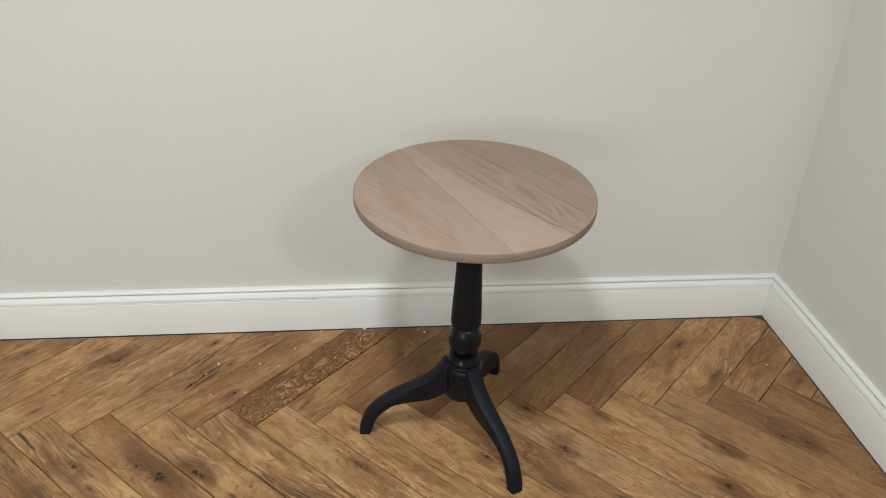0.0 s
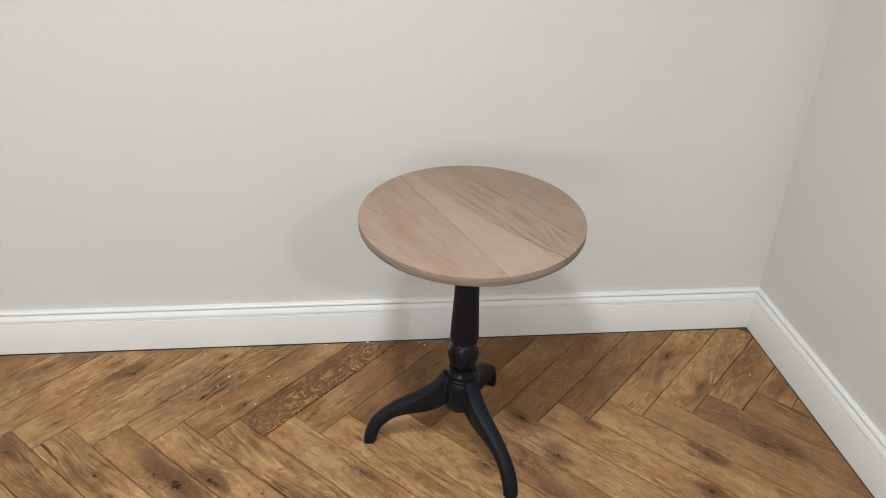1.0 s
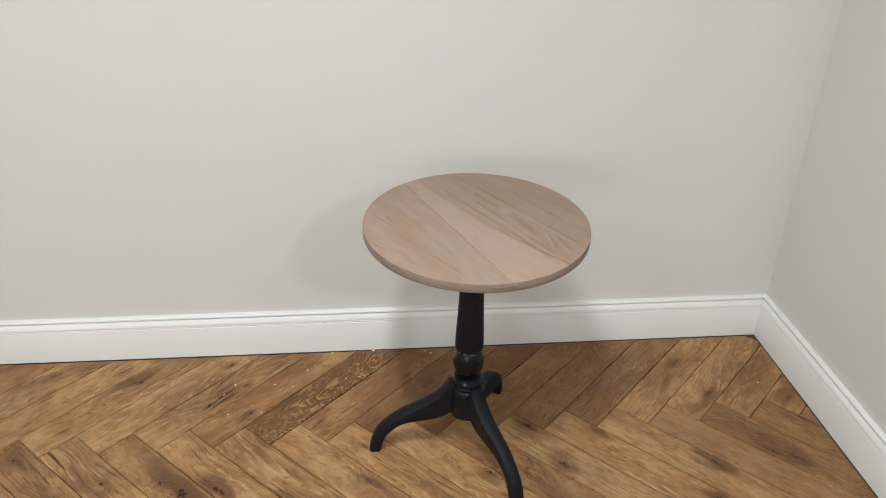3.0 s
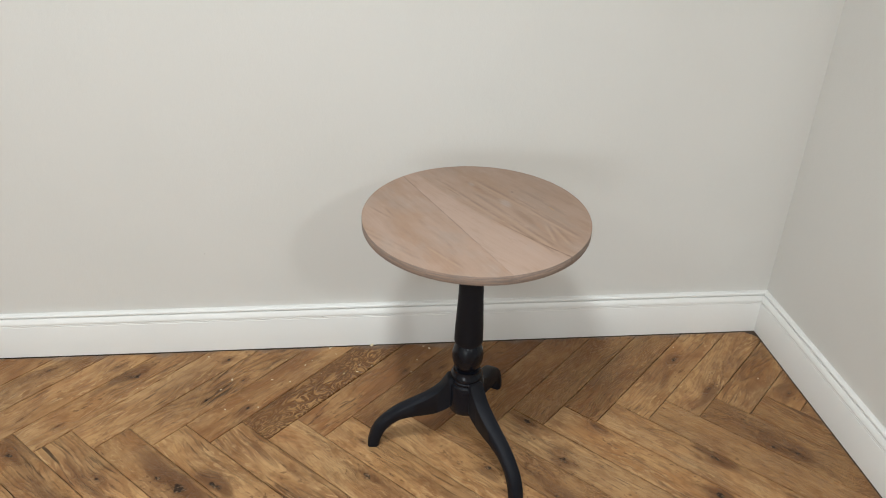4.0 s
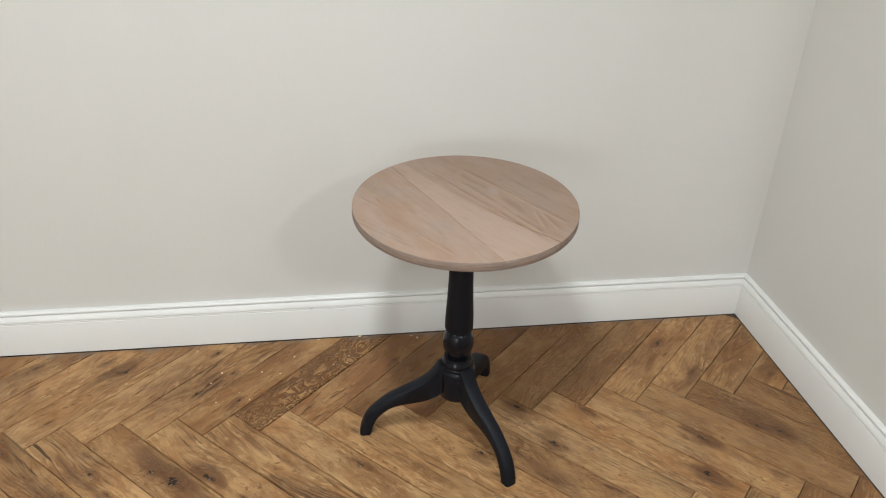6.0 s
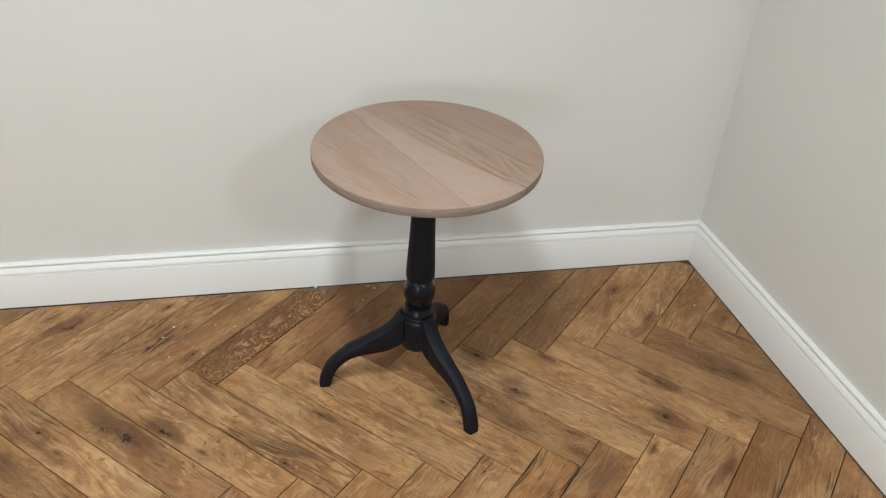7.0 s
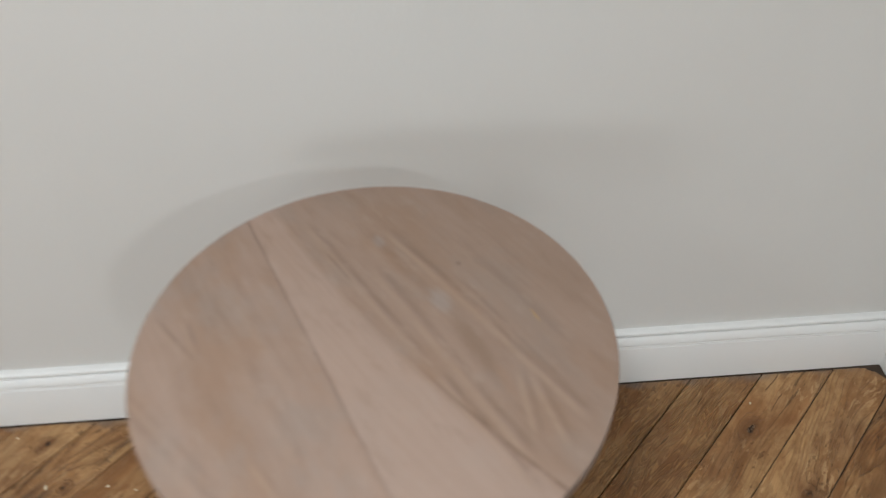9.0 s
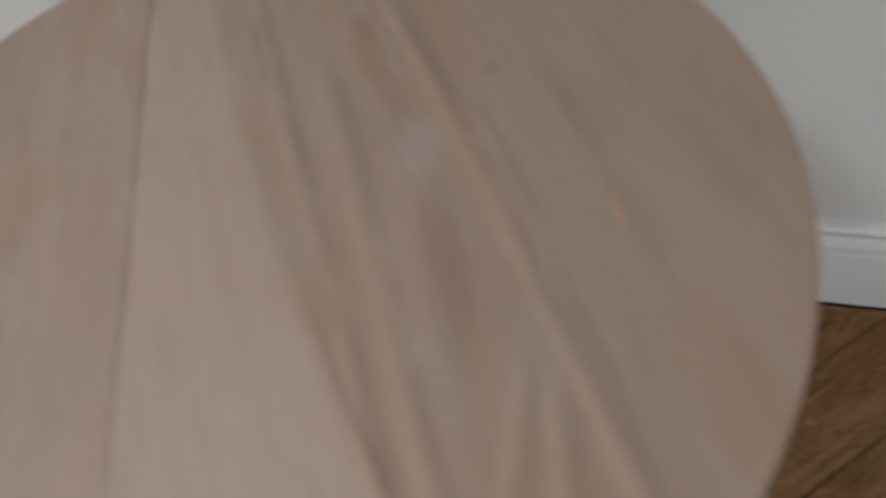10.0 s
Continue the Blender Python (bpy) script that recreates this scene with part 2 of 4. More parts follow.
    chips = grain(tree, combine(tree, calc(tree, "MULTIPLY", u, 150.0), calc(tree, "MULTIPLY", v, 190.0), seed), 1.0, 2.0, 0.5, 0.8)
    base = mix(tree, calc(tree, "MULTIPLY", calc(tree, "MULTIPLY", dark, spread(tree, chips, 0.54, 0.62)), 0.60), base, (0.330, 0.215, 0.130))
    spot_xyz = tree.nodes.new("ShaderNodeSeparateXYZ")
    tree.links.new(tree.nodes.new("ShaderNodeNewGeometry").outputs["Position"], spot_xyz.inputs[0])
    drift = calc(tree, "MULTIPLY", calc(tree, "SUBTRACT", grain(tree, combine(tree, spot_xyz.outputs[0], spot_xyz.outputs[1], 0.0), 11.0, 4.0), 0.5), 0.09)
    dust = spread(tree, calc(tree, "ADD", spot_xyz.outputs[1], drift), -0.020, 0.006, 0.0, 0.55)
    base = mix(tree, dust, base, (0.205, 0.175, 0.150))
    tree.links.new(base, shader.inputs["Base Color"])
    gloss = calc(tree, "ADD", spread(tree, cloud, 0.3, 0.7, 0.30, 0.44), calc(tree, "MULTIPLY", pores, 0.15))
    tree.links.new(gloss, shader.inputs["Roughness"])
    shader.inputs["Specular IOR Level"].default_value = 0.24
    height = calc(tree, "ADD", calc(tree, "MULTIPLY", fibres, 0.11), calc(tree, "MULTIPLY", calc(tree, "MULTIPLY", curl, figure), 1.7))
    height = calc(tree, "SUBTRACT", height, calc(tree, "MULTIPLY", latewood, calc(tree, "ADD", 0.2, calc(tree, "MULTIPLY", annual, 0.6))))
    height = calc(tree, "ADD", height, calc(tree, "SUBTRACT", calc(tree, "MULTIPLY", scrape, 1.3), calc(tree, "MULTIPLY", watered, 0.35)))
    height = calc(tree, "SUBTRACT", height, calc(tree, "ADD", calc(tree, "MULTIPLY", rings, 0.25), calc(tree, "MULTIPLY", calc(tree, "ADD", calc(tree, "ADD", hole, split), calc(tree, "MULTIPLY", dashes, 0.5)), 0.9)))
    bump(tree, shader, height, 0.95, 0.0028)
    return mat


def washed_oak(name, turned, wedge, lines):
    """Pinkish limed oak of the table top. turned: degrees between the fibres and the joint; wedge: whether pale sapwood runs beside the joint."""
    mat, tree, shader = material(name)
    u0, v0 = uv(tree, "plank")
    c, s = math.cos(radians(turned)), math.sin(radians(turned))
    u = calc(tree, "ADD", calc(tree, "MULTIPLY", u0, c), calc(tree, "MULTIPLY", v0, s))
    v = calc(tree, "SUBTRACT", calc(tree, "MULTIPLY", v0, c), calc(tree, "MULTIPLY", u0, s))
    seed = 3.7 if wedge else 11.3
    sway = calc(tree, "MULTIPLY", calc(tree, "SUBTRACT", grain(tree, combine(tree, calc(tree, "MULTIPLY", u, 4.0), calc(tree, "MULTIPLY", v, 8.0), seed), 1.0, 2.0), 0.5), 0.034)
    flow = calc(tree, "ADD", v, sway)
    broad = grain(tree, combine(tree, calc(tree, "MULTIPLY", u, 2.0), calc(tree, "MULTIPLY", flow, 26.0), seed), 1.0, 3.0, 0.5)
    rings = calc(tree, "PINGPONG", calc(tree, "MULTIPLY", grain(tree, combine(tree, calc(tree, "MULTIPLY", u, 2.4), calc(tree, "MULTIPLY", flow, 15.0), seed + 5), 1.0, 1.0, 0.4), 9.0), 1.0)
    rings = calc(tree, "POWER", rings, 3.0)
    fibres = grain(tree, combine(tree, calc(tree, "MULTIPLY", u, 8.0), calc(tree, "MULTIPLY", flow, 260.0), seed), 1.0, 4.0, 0.6)
    ticks = spread(tree, grain(tree, combine(tree, calc(tree, "MULTIPLY", u, 26.0), calc(tree, "MULTIPLY", flow, 600.0), seed), 1.0, 2.0), 0.62, 0.74)
    cloud = grain(tree, combine(tree, u, v, seed), 9.0, 3.0)
    dabs = grain(tree, combine(tree, calc(tree, "MULTIPLY", u, 26.0), calc(tree, "MULTIPLY", flow, 95.0), seed + 21), 1.0, 4.0, 0.62)
    base = mix(tree, spread(tree, broad, 0.30, 0.75, 0.1, 0.8), (0.367, 0.256, 0.198), (0.318, 0.217, 0.162))
    base = mix(tree, spread(tree, cloud, 0.45, 0.75, 0.0, 0.5), base, (0.321, 0.225, 0.170))
    warm = grain(tree, combine(tree, calc(tree, "MULTIPLY", u, 7.0), calc(tree, "MULTIPLY", v, 16.0), seed + 8), 1.0, 4.0, 0.6)
    wash = grain(tree, combine(tree, calc(tree, "MULTIPLY", u, 11.0), calc(tree, "MULTIPLY", v, 19.0), seed + 14), 1.0, 4.0, 0.6)
    base = mix(tree, spread(tree, warm, 0.46, 0.68, 0.0, 0.50), base, (0.292, 0.175, 0.107))
    base = mix(tree, spread(tree, wash, 0.46, 0.68, 0.0, 0.48), base, (0.302, 0.244, 0.208))
    base = mix(tree, calc(tree, "MULTIPLY", rings, 0.13), base, (0.182, 0.112, 0.073))
    if wedge:
        edge = calc(tree, "ADD", 0.0665, calc(tree, "MULTIPLY", u0, calc(tree, "ADD", 0.22, calc(tree, "MULTIPLY", u0, 0.35))))
        side = calc(tree, "ADD", calc(tree, "SUBTRACT", v0, edge), calc(tree, "MULTIPLY", sway, 0.25))
        pale = spread(tree, side, -0.010, 0.001, 1.0, 0.0)
        base = mix(tree, calc(tree, "MULTIPLY", pale, 0.60), base, (0.415, 0.300, 0.240))
        base = mix(tree, spread(tree, side, 0.0, 0.012, 0.0, 0.26), base, (0.262, 0.178, 0.125))
        strong = calc(tree, "MULTIPLY", spread(tree, u0, 0.04, 0.11, 0.12, 1.0), spread(tree, dabs, 0.34, 0.52, 0.4, 1.0))
        line = calc(tree, "MULTIPLY", spread(tree, calc(tree, "ABSOLUTE", side), 0.0006, 0.0028, 1.0, 0.0), strong)
        base = mix(tree, calc(tree, "MULTIPLY", line, 0.62), base, (0.105, 0.063, 0.043))
        for pu, pv, lu, lv, amount, tint in ((0.048, 0.134, 0.050, 0.011, 0.45, (0.200, 0.127, 0.082)), (-0.085, 0.115, 0.030, 0.008, 0.4, (0.289, 0.168, 0.103)),
                                             (0.095, 0.140, 0.022, 0.007, 0.4, (0.319, 0.192, 0.125)), (0.041, 0.2034, 0.011, 0.0016, 0.8, (0.429, 0.259, 0.107)), (-0.0545, 0.1706, 0.004, 0.003, 0.5, (0.150, 0.097, 0.072))):
            eu = calc(tree, "DIVIDE", calc(tree, "SUBTRACT", u0, pu), lu)
            ev = calc(tree, "DIVIDE", calc(tree, "ADD", calc(tree, "SUBTRACT", v0, pv), calc(tree, "MULTIPLY", sway, 0.12)), lv)
            oval = calc(tree, "SQRT", calc(tree, "ADD", calc(tree, "MULTIPLY", eu, eu), calc(tree, "MULTIPLY", ev, ev)))
            base = mix(tree, spread(tree, oval, 0.3, 1.2, amount, 0.0), base, tint)
        for pu, pv, rad in FILLER:
            du, dv = calc(tree, "SUBTRACT", u0, pu), calc(tree, "SUBTRACT", v0, pv)
            d = calc(tree, "SQRT", calc(tree, "ADD", calc(tree, "MULTIPLY", calc(tree, "MULTIPLY", du, du), 0.3), calc(tree, "MULTIPLY", dv, dv)))
            d = calc(tree, "ADD", d, calc(tree, "MULTIPLY", calc(tree, "SUBTRACT", fibres, 0.5), rad))
            base = mix(tree, spread(tree, d, rad * 0.4, rad * 1.3, 0.46, 0.0), base, (0.342, 0.300, 0.274))
    for a0, a1, half, first, last, dusk, glow in lines:
        off_line = calc(tree, "ADD", calc(tree, "SUBTRACT", v0, calc(tree, "ADD", a0, calc(tree, "MULTIPLY", u0, a1))), calc(tree, "MULTIPLY", sway, 0.22))
        here = calc(tree, "MULTIPLY", spread(tree, u0, first, first + 0.03), spread(tree, u0, last - 0.03, last, 1.0, 0.0))
        here = calc(tree, "MULTIPLY", here, spread(tree, dabs, 0.34, 0.58, 0.35, 1.0))
        dim = spread(tree, calc(tree, "ABSOLUTE", off_line), 0.0, half * 1.6, 1.0, 0.0)
        base = mix(tree, calc(tree, "MULTIPLY", calc(tree, "MULTIPLY", dim, here), dusk), base, (0.150, 0.097, 0.070))
        pale_side = spread(tree, calc(tree, "ABSOLUTE", calc(tree, "ADD", off_line, half * 2.2)), 0.0, half * 1.5, 1.0, 0.0)
        base = mix(tree, calc(tree, "MULTIPLY", calc(tree, "MULTIPLY", pale_side, here), glow), base, (0.440, 0.312, 0.222))
    # the glued joint, darkened where it has opened a little
    seam = spread(tree, calc(tree, "ABSOLUTE", v0), 0.0004, 0.0026, 1.0, 0.0)
    seam = calc(tree, "MULTIPLY", seam, spread(tree, calc(tree, "ADD", u0, calc(tree, "MULTIPLY", calc(tree, "SUBTRACT", cloud, 0.5), 0.12)), 0.0, 0.11, 0.40, 0.08))
    seam = calc(tree, "MULTIPLY", seam, spread(tree, dabs, 0.36, 0.56, 0.35, 1.0))
    base = mix(tree, seam, base, (0.165, 0.098, 0.068))
    base = mix(tree, spread(tree, dabs, 0.52, 0.72, 0.0, 0.24), base, (0.225, 0.144, 0.100))
    base = mix(tree, spread(tree, dabs, 0.46, 0.28, 0.0, 0.30), base, (0.400, 0.302, 0.239))
    base = mix(tree, spread(tree, fibres, 0.35, 0.7, 0.0, 0.12), base, (0.220, 0.134, 0.091))
    base = mix(tree, calc(tree, "MULTIPLY", ticks, 0.12), base, (0.163, 0.097, 0.068))
    # end grain and dulled edge round the rim
    normal = tree.nodes.new("ShaderNodeNewGeometry").outputs["Normal"]
    s3 = tree.nodes.new("ShaderNodeSeparateXYZ")
    tree.links.new(normal, s3.inputs[0])
    rim = spread(tree, calc(tree, "ABSOLUTE", s3.outputs[2]), 0.25, 0.75, 1.0, 0.0)
    spot3 = tree.nodes.new("ShaderNodeSeparateXYZ")
    tree.links.new(place(tree), spot3.inputs[0])
    ends = grain(tree, combine(tree, calc(tree, "MULTIPLY", spot3.outputs[0], 26.0), calc(tree, "MULTIPLY", spot3.outputs[1], 26.0), calc(tree, "MULTIPLY", spot3.outputs[2], 420.0)), 1.0, 4.0, 0.6)
    base = mix(tree, calc(tree, "MULTIPLY", rim, spread(tree, ends, 0.38, 0.62, 0.32, 0.92)), base, (0.185, 0.150, 0.130))
    tree.links.new(base, shader.inputs["Base Color"])
    tree.links.new(spread(tree, cloud, 0.3, 0.7, 0.50, 0.62), shader.inputs["Roughness"])
    shader.inputs["Specular IOR Level"].default_value = 0.35
    bump(tree, shader, calc(tree, "SUBTRACT", fibres, calc(tree, "MULTIPLY", ticks, 0.6)), 0.35, 0.0006)
    return mat


def paint(name, colour, other, rough, grain_size, relief, amount=0.6):
    mat, tree, shader = material(name)
    p = place(tree)
    patches = grain(tree, p, 2.3, 4.0, 0.55)
    fine = grain(tree, p, grain_size, 3.0, 0.6)
    base = mix(tree, spread(tree, patches, 0.35, 0.7, 0.0, amount), colour, other)
    base = mix(tree, spread(tree, fine, 0.4, 0.75, 0.0, 0.18), base, other)
    tree.links.new(base, shader.inputs["Base Color"])
    tree.links.new(spread(tree, patches, 0.3, 0.7, rough - 0.06, rough + 0.06), shader.inputs["Roughness"])
    bump(tree, shader, calc(tree, "ADD", fine, calc(tree, "MULTIPLY", grain(tree, p, grain_size * 0.18, 2.0), 1.4)), 0.5, relief)
    return mat


FILLER = [(-0.122, 0.112, 0.006), (-0.0177, 0.1312, 0.010)]
# growth lines of the boards: across = a + b * along, half width, from, to, how dark, how pale beside it
LINES = [(0.0845, 0.14, 0.0034, -0.19, 0.05, 0.40, 0.30), (0.0860, 0.13, 0.0034, 0.05, 0.21, 0.46, 0.28), (0.0760, 0.14, 0.0018, -0.145, -0.07, 0.55, 0.10), (0.1070, 0.105, 0.0040, -0.10, 0.18, 0.34, 0.36),
         (0.1580, 0.19, 0.0036, -0.14, 0.17, 0.40, 0.40), (0.1675, 0.150, 0.0026, -0.04, 0.14, 0.34, 0.14), (0.1900, -0.32, 0.0034, 0.08, 0.17, 0.26, 0.40), (0.1800, -0.12, 0.0032, 0.09, 0.19, 0.26, 0.40),
         (0.2030, 0.16, 0.0050, -0.10, 0.10, 0.18, 0.10), (0.1330, 0.16, 0.0055, -0.15, -0.02, 0.24, 0.14)]
PLAIN_LINES = [(-0.0863, 0.28, 0.0026, -0.140, -0.050, 0.40, 0.20), (-0.0940, 0.02, 0.0026, -0.125, -0.055, 0.36, 0.28), (-0.1590, 0.37, 0.0045, -0.060, 0.110, 0.30, 0.18),
               (-0.1480, 0.34, 0.0034, -0.060, 0.090, 0.20, 0.16), (-0.1025, 0.23, 0.0026, 0.060, 0.165, 0.20, 0.40), (-0.0560, 0.10, 0.0055, -0.05, 0.10, 0.20, 0.14), (-0.0300, 0.06, 0.0045, -0.16, 0.02, 0.14, 0.12)]
WALL = paint("warm_grey_wall_paint", (0.658, 0.645, 0.612), (0.632, 0.620, 0.586), 0.72, 420.0, 0.0006)
CEIL = paint("white_ceiling_paint", (0.80, 0.80, 0.78), (0.76, 0.76, 0.74), 0.8, 300.0, 0.0005)
GLOSS = paint("white_satin_woodwork", (0.775, 0.77, 0.745), (0.735, 0.73, 0.705), 0.38, 160.0, 0.0004)
BLACK = paint("soft_black_furniture_paint", (0.0054, 0.0064, 0.0100), (0.0082, 0.0096, 0.0142), 0.58, 240.0, 0.0005)
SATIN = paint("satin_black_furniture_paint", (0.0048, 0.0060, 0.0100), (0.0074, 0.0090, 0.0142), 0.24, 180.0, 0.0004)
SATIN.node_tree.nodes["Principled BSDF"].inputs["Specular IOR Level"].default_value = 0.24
DARK = paint("dusty_dark_underlay", (0.038, 0.025, 0.017), (0.065, 0.045, 0.032), 0.9, 200.0, 0.001)
CHALK = paint("chalky_plaster", (0.74, 0.64, 0.46), (0.58, 0.45, 0.28), 0.9, 900.0, 0.0004)
BLACK.node_tree.nodes["Principled BSDF"].inputs["Specular IOR Level"].default_value = 0.20
STEEL = paint("brushed_white_metal", (0.7, 0.7, 0.69), (0.64, 0.64, 0.63), 0.35, 300.0, 0.0002)
GREY = paint("grey_scuff", (0.36, 0.34, 0.31), (0.5, 0.48, 0.45), 0.7, 500.0, 0.0002)
OAK = rustic_oak("rustic_oiled_oak", False)
OAK_FAR = rustic_oak("rustic_oiled_oak_far", True)
TOP_PLAIN = washed_oak("limed_oak_straight", 4.0, False, PLAIN_LINES)
TOP_WEDGE = washed_oak("limed_oak_with_sapwood", 10.9, True, LINES)
GLASS, _, gsh = material("added_window_glass")
gsh.inputs["Transmission Weight"].default_value, gsh.inputs["Roughness"].default_value, gsh.inputs["IOR"].default_value = 1.0, 0.0, 1.45
lens, _, lsh = material("frosted_lamp_glass")
lsh.inputs["Emission Color"].default_value = (0.90, 0.965, 1.0, 1)
lsh.inputs["Emission Strength"].default_value = 1.6


# ---- building helpers ----
def mesh_of(name, bm, mat, smooth=None):
    me = bpy.data.meshes.new(name)
    bmesh.ops.recalc_face_normals(bm, faces=bm.faces)
    bm.to_mesh(me)
    bm.free()
    me.materials.append(mat)
    if smooth is not None:
        me.shade_smooth()
        me.set_sharp_from_angle(angle=radians(smooth))
    return me


def part(name, bm, mat, parent, label="", smooth=None, at=None):
    ob = new(name, mesh_of(name, bm, mat, smooth))
    ob.parent = parent
    if at is not None:
        ob.matrix_local = at
    if label:
        ob["label"] = label
    return ob


def slab(bm, outline, low, high):
    """A prism over a flat outline."""
    a = [bm.verts.new((x, y, low)) for x, y in outline]
    b = [bm.verts.new((x, y, high)) for x, y in outline]
    bm.faces.new(list(reversed(a)))
    bm.faces.new(b)
    n = len(outline)
    for i in range(n):
        j = (i + 1) % n
        bm.faces.new((a[i], a[j], b[j], b[i]))


def box(bm, x0, x1, y0, y1, z0, z1):
    slab(bm, [(x0, y0), (x1, y0), (x1, y1), (x0, y1)], z0, z1)


def lathe(bm, profile, steps=48):
    rings = []
    for r, z in profile:
        if r < 1e-6:
            rings.append([bm.verts.new((0, 0, z))])
        else:
            rings.append([bm.verts.new((r * math.cos(2 * math.pi * k / steps), r * math.sin(2 * math.pi * k / steps), z)) for k in range(steps)])
    for lo, hi in zip(rings, rings[1:]):
        for k in range(steps):
            quad = [lo[k % len(lo)], lo[(k + 1) % len(lo)], hi[(k + 1) % len(hi)], hi[k % len(hi)]]
            quad = list(dict.fromkeys(quad))
            if len(quad) > 2:
                bm.faces.new(quad)


def smooth_line(points, steps):
    """Catmull-Rom through the points."""
    pts = [Vector(p) for p in points]
    pts = [2 * pts[0] - pts[1], *pts, 2 * pts[-1] - pts[-2]]
    out = []
    for i in range(1, len(pts) - 2):
        a, b, c, d = pts[i - 1:i + 3]
        for k in range(steps):
            t = k / steps
            out.append(0.5 * (2 * b + (c - a) * t + (2 * a - 5 * b + 4 * c - d) * t * t + (3 * b - a - 3 * c + d) * t ** 3))
    out.append(pts[-2])
    return out


def clip(poly, nx, ny, limit):
    """The part of a convex outline with nx*x + ny*y <= limit."""
    out = []
    for i, p in enumerate(poly):
        q = poly[(i + 1) % len(poly)]
        dp, dq = nx * p[0] + ny * p[1] - limit, nx * q[0] + ny * q[1] - limit
        if dp <= 0:
            out.append(p)
        if dp * dq < 0:
            t = dp / (dp - dq)
            out.append((p[0] + (q[0] - p[0]) * t, p[1] + (q[1] - p[1]) * t))
    return out


def area(poly):
    return 0.5 * sum(p[0] * q[1] - q[0] * p[1] for p, q in zip(poly, poly[1:] + poly[:1]))


# ---- the room: a corner, and an assumed larger room behind for the lamps ----
SKIRT = 0.0186      # depth of the skirting in front of the plaster
LEAN = -0.0457      # the second wall is not quite square
WEST, SOUTH, EAST, TURN = -3.6, -4.7, 1.7, -1.55
SLOPE = math.hypot(1, LEAN)


def right_x(y, behind=0.0):
    """x of the second wall's skirting face, or of a line so far behind it."""
    return LEAN * y + behind * SLOPE


def wall(name, outline, label, low=0.0, high=CEILING):
    bm = bmesh.new()
    slab(bm, outline, low, high)
    return tagged(new(name, mesh_of(name, bm, WALL)), label, "wall", kind="structure")


S, T = SKIRT, 0.12
wall("wall_north", [(WEST, S), (right_x(S, S) + 0.2, S), (right_x(S, S) + 0.2, S + T), (WEST, S + T)], "plastered wall painted warm pale grey")
# ends at TURN, out of view, so that the panel's light can pass
wall("wall_east", [(right_x(S, S), S - 0.0005), (right_x(TURN, S), TURN), (right_x(TURN, S) + T, TURN), (right_x(S, S) + 0.19, S - 0.0005)],
     "plastered side wall painted warm pale grey, cut short out of view")
wall("wall_assumed_recess", [(right_x(TURN, S) + T, TURN), (EAST, TURN), (EAST, TURN + T), (right_x(TURN, S) + T, TURN + T)], "unseen plain painted wall of the assumed wider room")
wall("wall_assumed_east", [(EAST, SOUTH), (EAST + T, SOUTH), (EAST + T, TURN + T), (EAST, TURN + T)], "unseen plain painted side wall of the assumed wider room")
# west and south walls and the ceiling, all unseen, close the room
wall("wall_west", [(WEST - T, SOUTH), (WEST, SOUTH), (WEST, S + T), (WEST - T, S + T)], "plain painted side wall of the room")
bm = bmesh.new()
for x0, x1, z0, z1 in ((WEST - T, ADDED_WINDOW[0], 0.0, CEILING), (ADDED_WINDOW[1], EAST + T, 0.0, CEILING), (ADDED_WINDOW[0], ADDED_WINDOW[1], 0.0, ADDED_WINDOW[2]), (ADDED_WINDOW[0], ADDED_WINDOW[1], ADDED_WINDOW[3], CEILING)):
    box(bm, x0, x1, SOUTH - T, SOUTH, z0, z1)
tagged(new("wall_south", mesh_of("wall_south", bm, WALL)), "unseen plain painted wall behind the camera, holding the added window", "wall", kind="structure")
bm = bmesh.new()
box(bm, WEST - T, EAST + T, SOUTH - T, S + T, CEILING, CEILING + 0.1)
tagged(new("ceiling", mesh_of("ceiling", bm, CEIL)), "flat white painted plaster ceiling", "ceiling", kind="structure")

# ---- unseen window behind the camera, added to give low, even wall light ----
window = tagged(new("added_window_1"), "unseen white casement window, added to light the corner from low down", "window", kind="structure")
window.location = ((ADDED_WINDOW[0] + ADDED_WINDOW[1]) / 2, SOUTH - T / 2, ADDED_WINDOW[2])
wide, tall = ADDED_WINDOW[1] - ADDED_WINDOW[0], ADDED_WINDOW[3] - ADDED_WINDOW[2]
bm = bmesh.new()
for x0, x1, z0, z1 in ((-wide / 2, -wide / 2 + 0.06, 0, tall), (wide / 2 - 0.06, wide / 2, 0, tall), (-wide / 2 + 0.06, wide / 2 - 0.06, 0, 0.06), (-wide / 2 + 0.06, wide / 2 - 0.06, tall - 0.06, tall),
                       (-0.025, 0.025, 0.06, tall - 0.06)):
    box(bm, x0, x1, -0.03, 0.03, z0, z1)
part("added_window_frame", bm, GLOSS, window)
bm = bmesh.new()
box(bm, -wide / 2 - 0.05, wide / 2 + 0.05, 0.061, 0.14, -0.03, -0.004)
part("added_window_sill", bm, GLOSS, window)
for x0, x1 in ((-wide / 2 + 0.06, -0.025), (0.025, wide / 2 - 0.06)):
    bm = bmesh.new()
    box(bm, x0, x1, -0.004, 0.004, 0.06, tall - 0.06)
    part("pane", bm, GLASS, window).visible_shadow = False
added_window_lamp(SOUTH - T / 2 + 0.034)

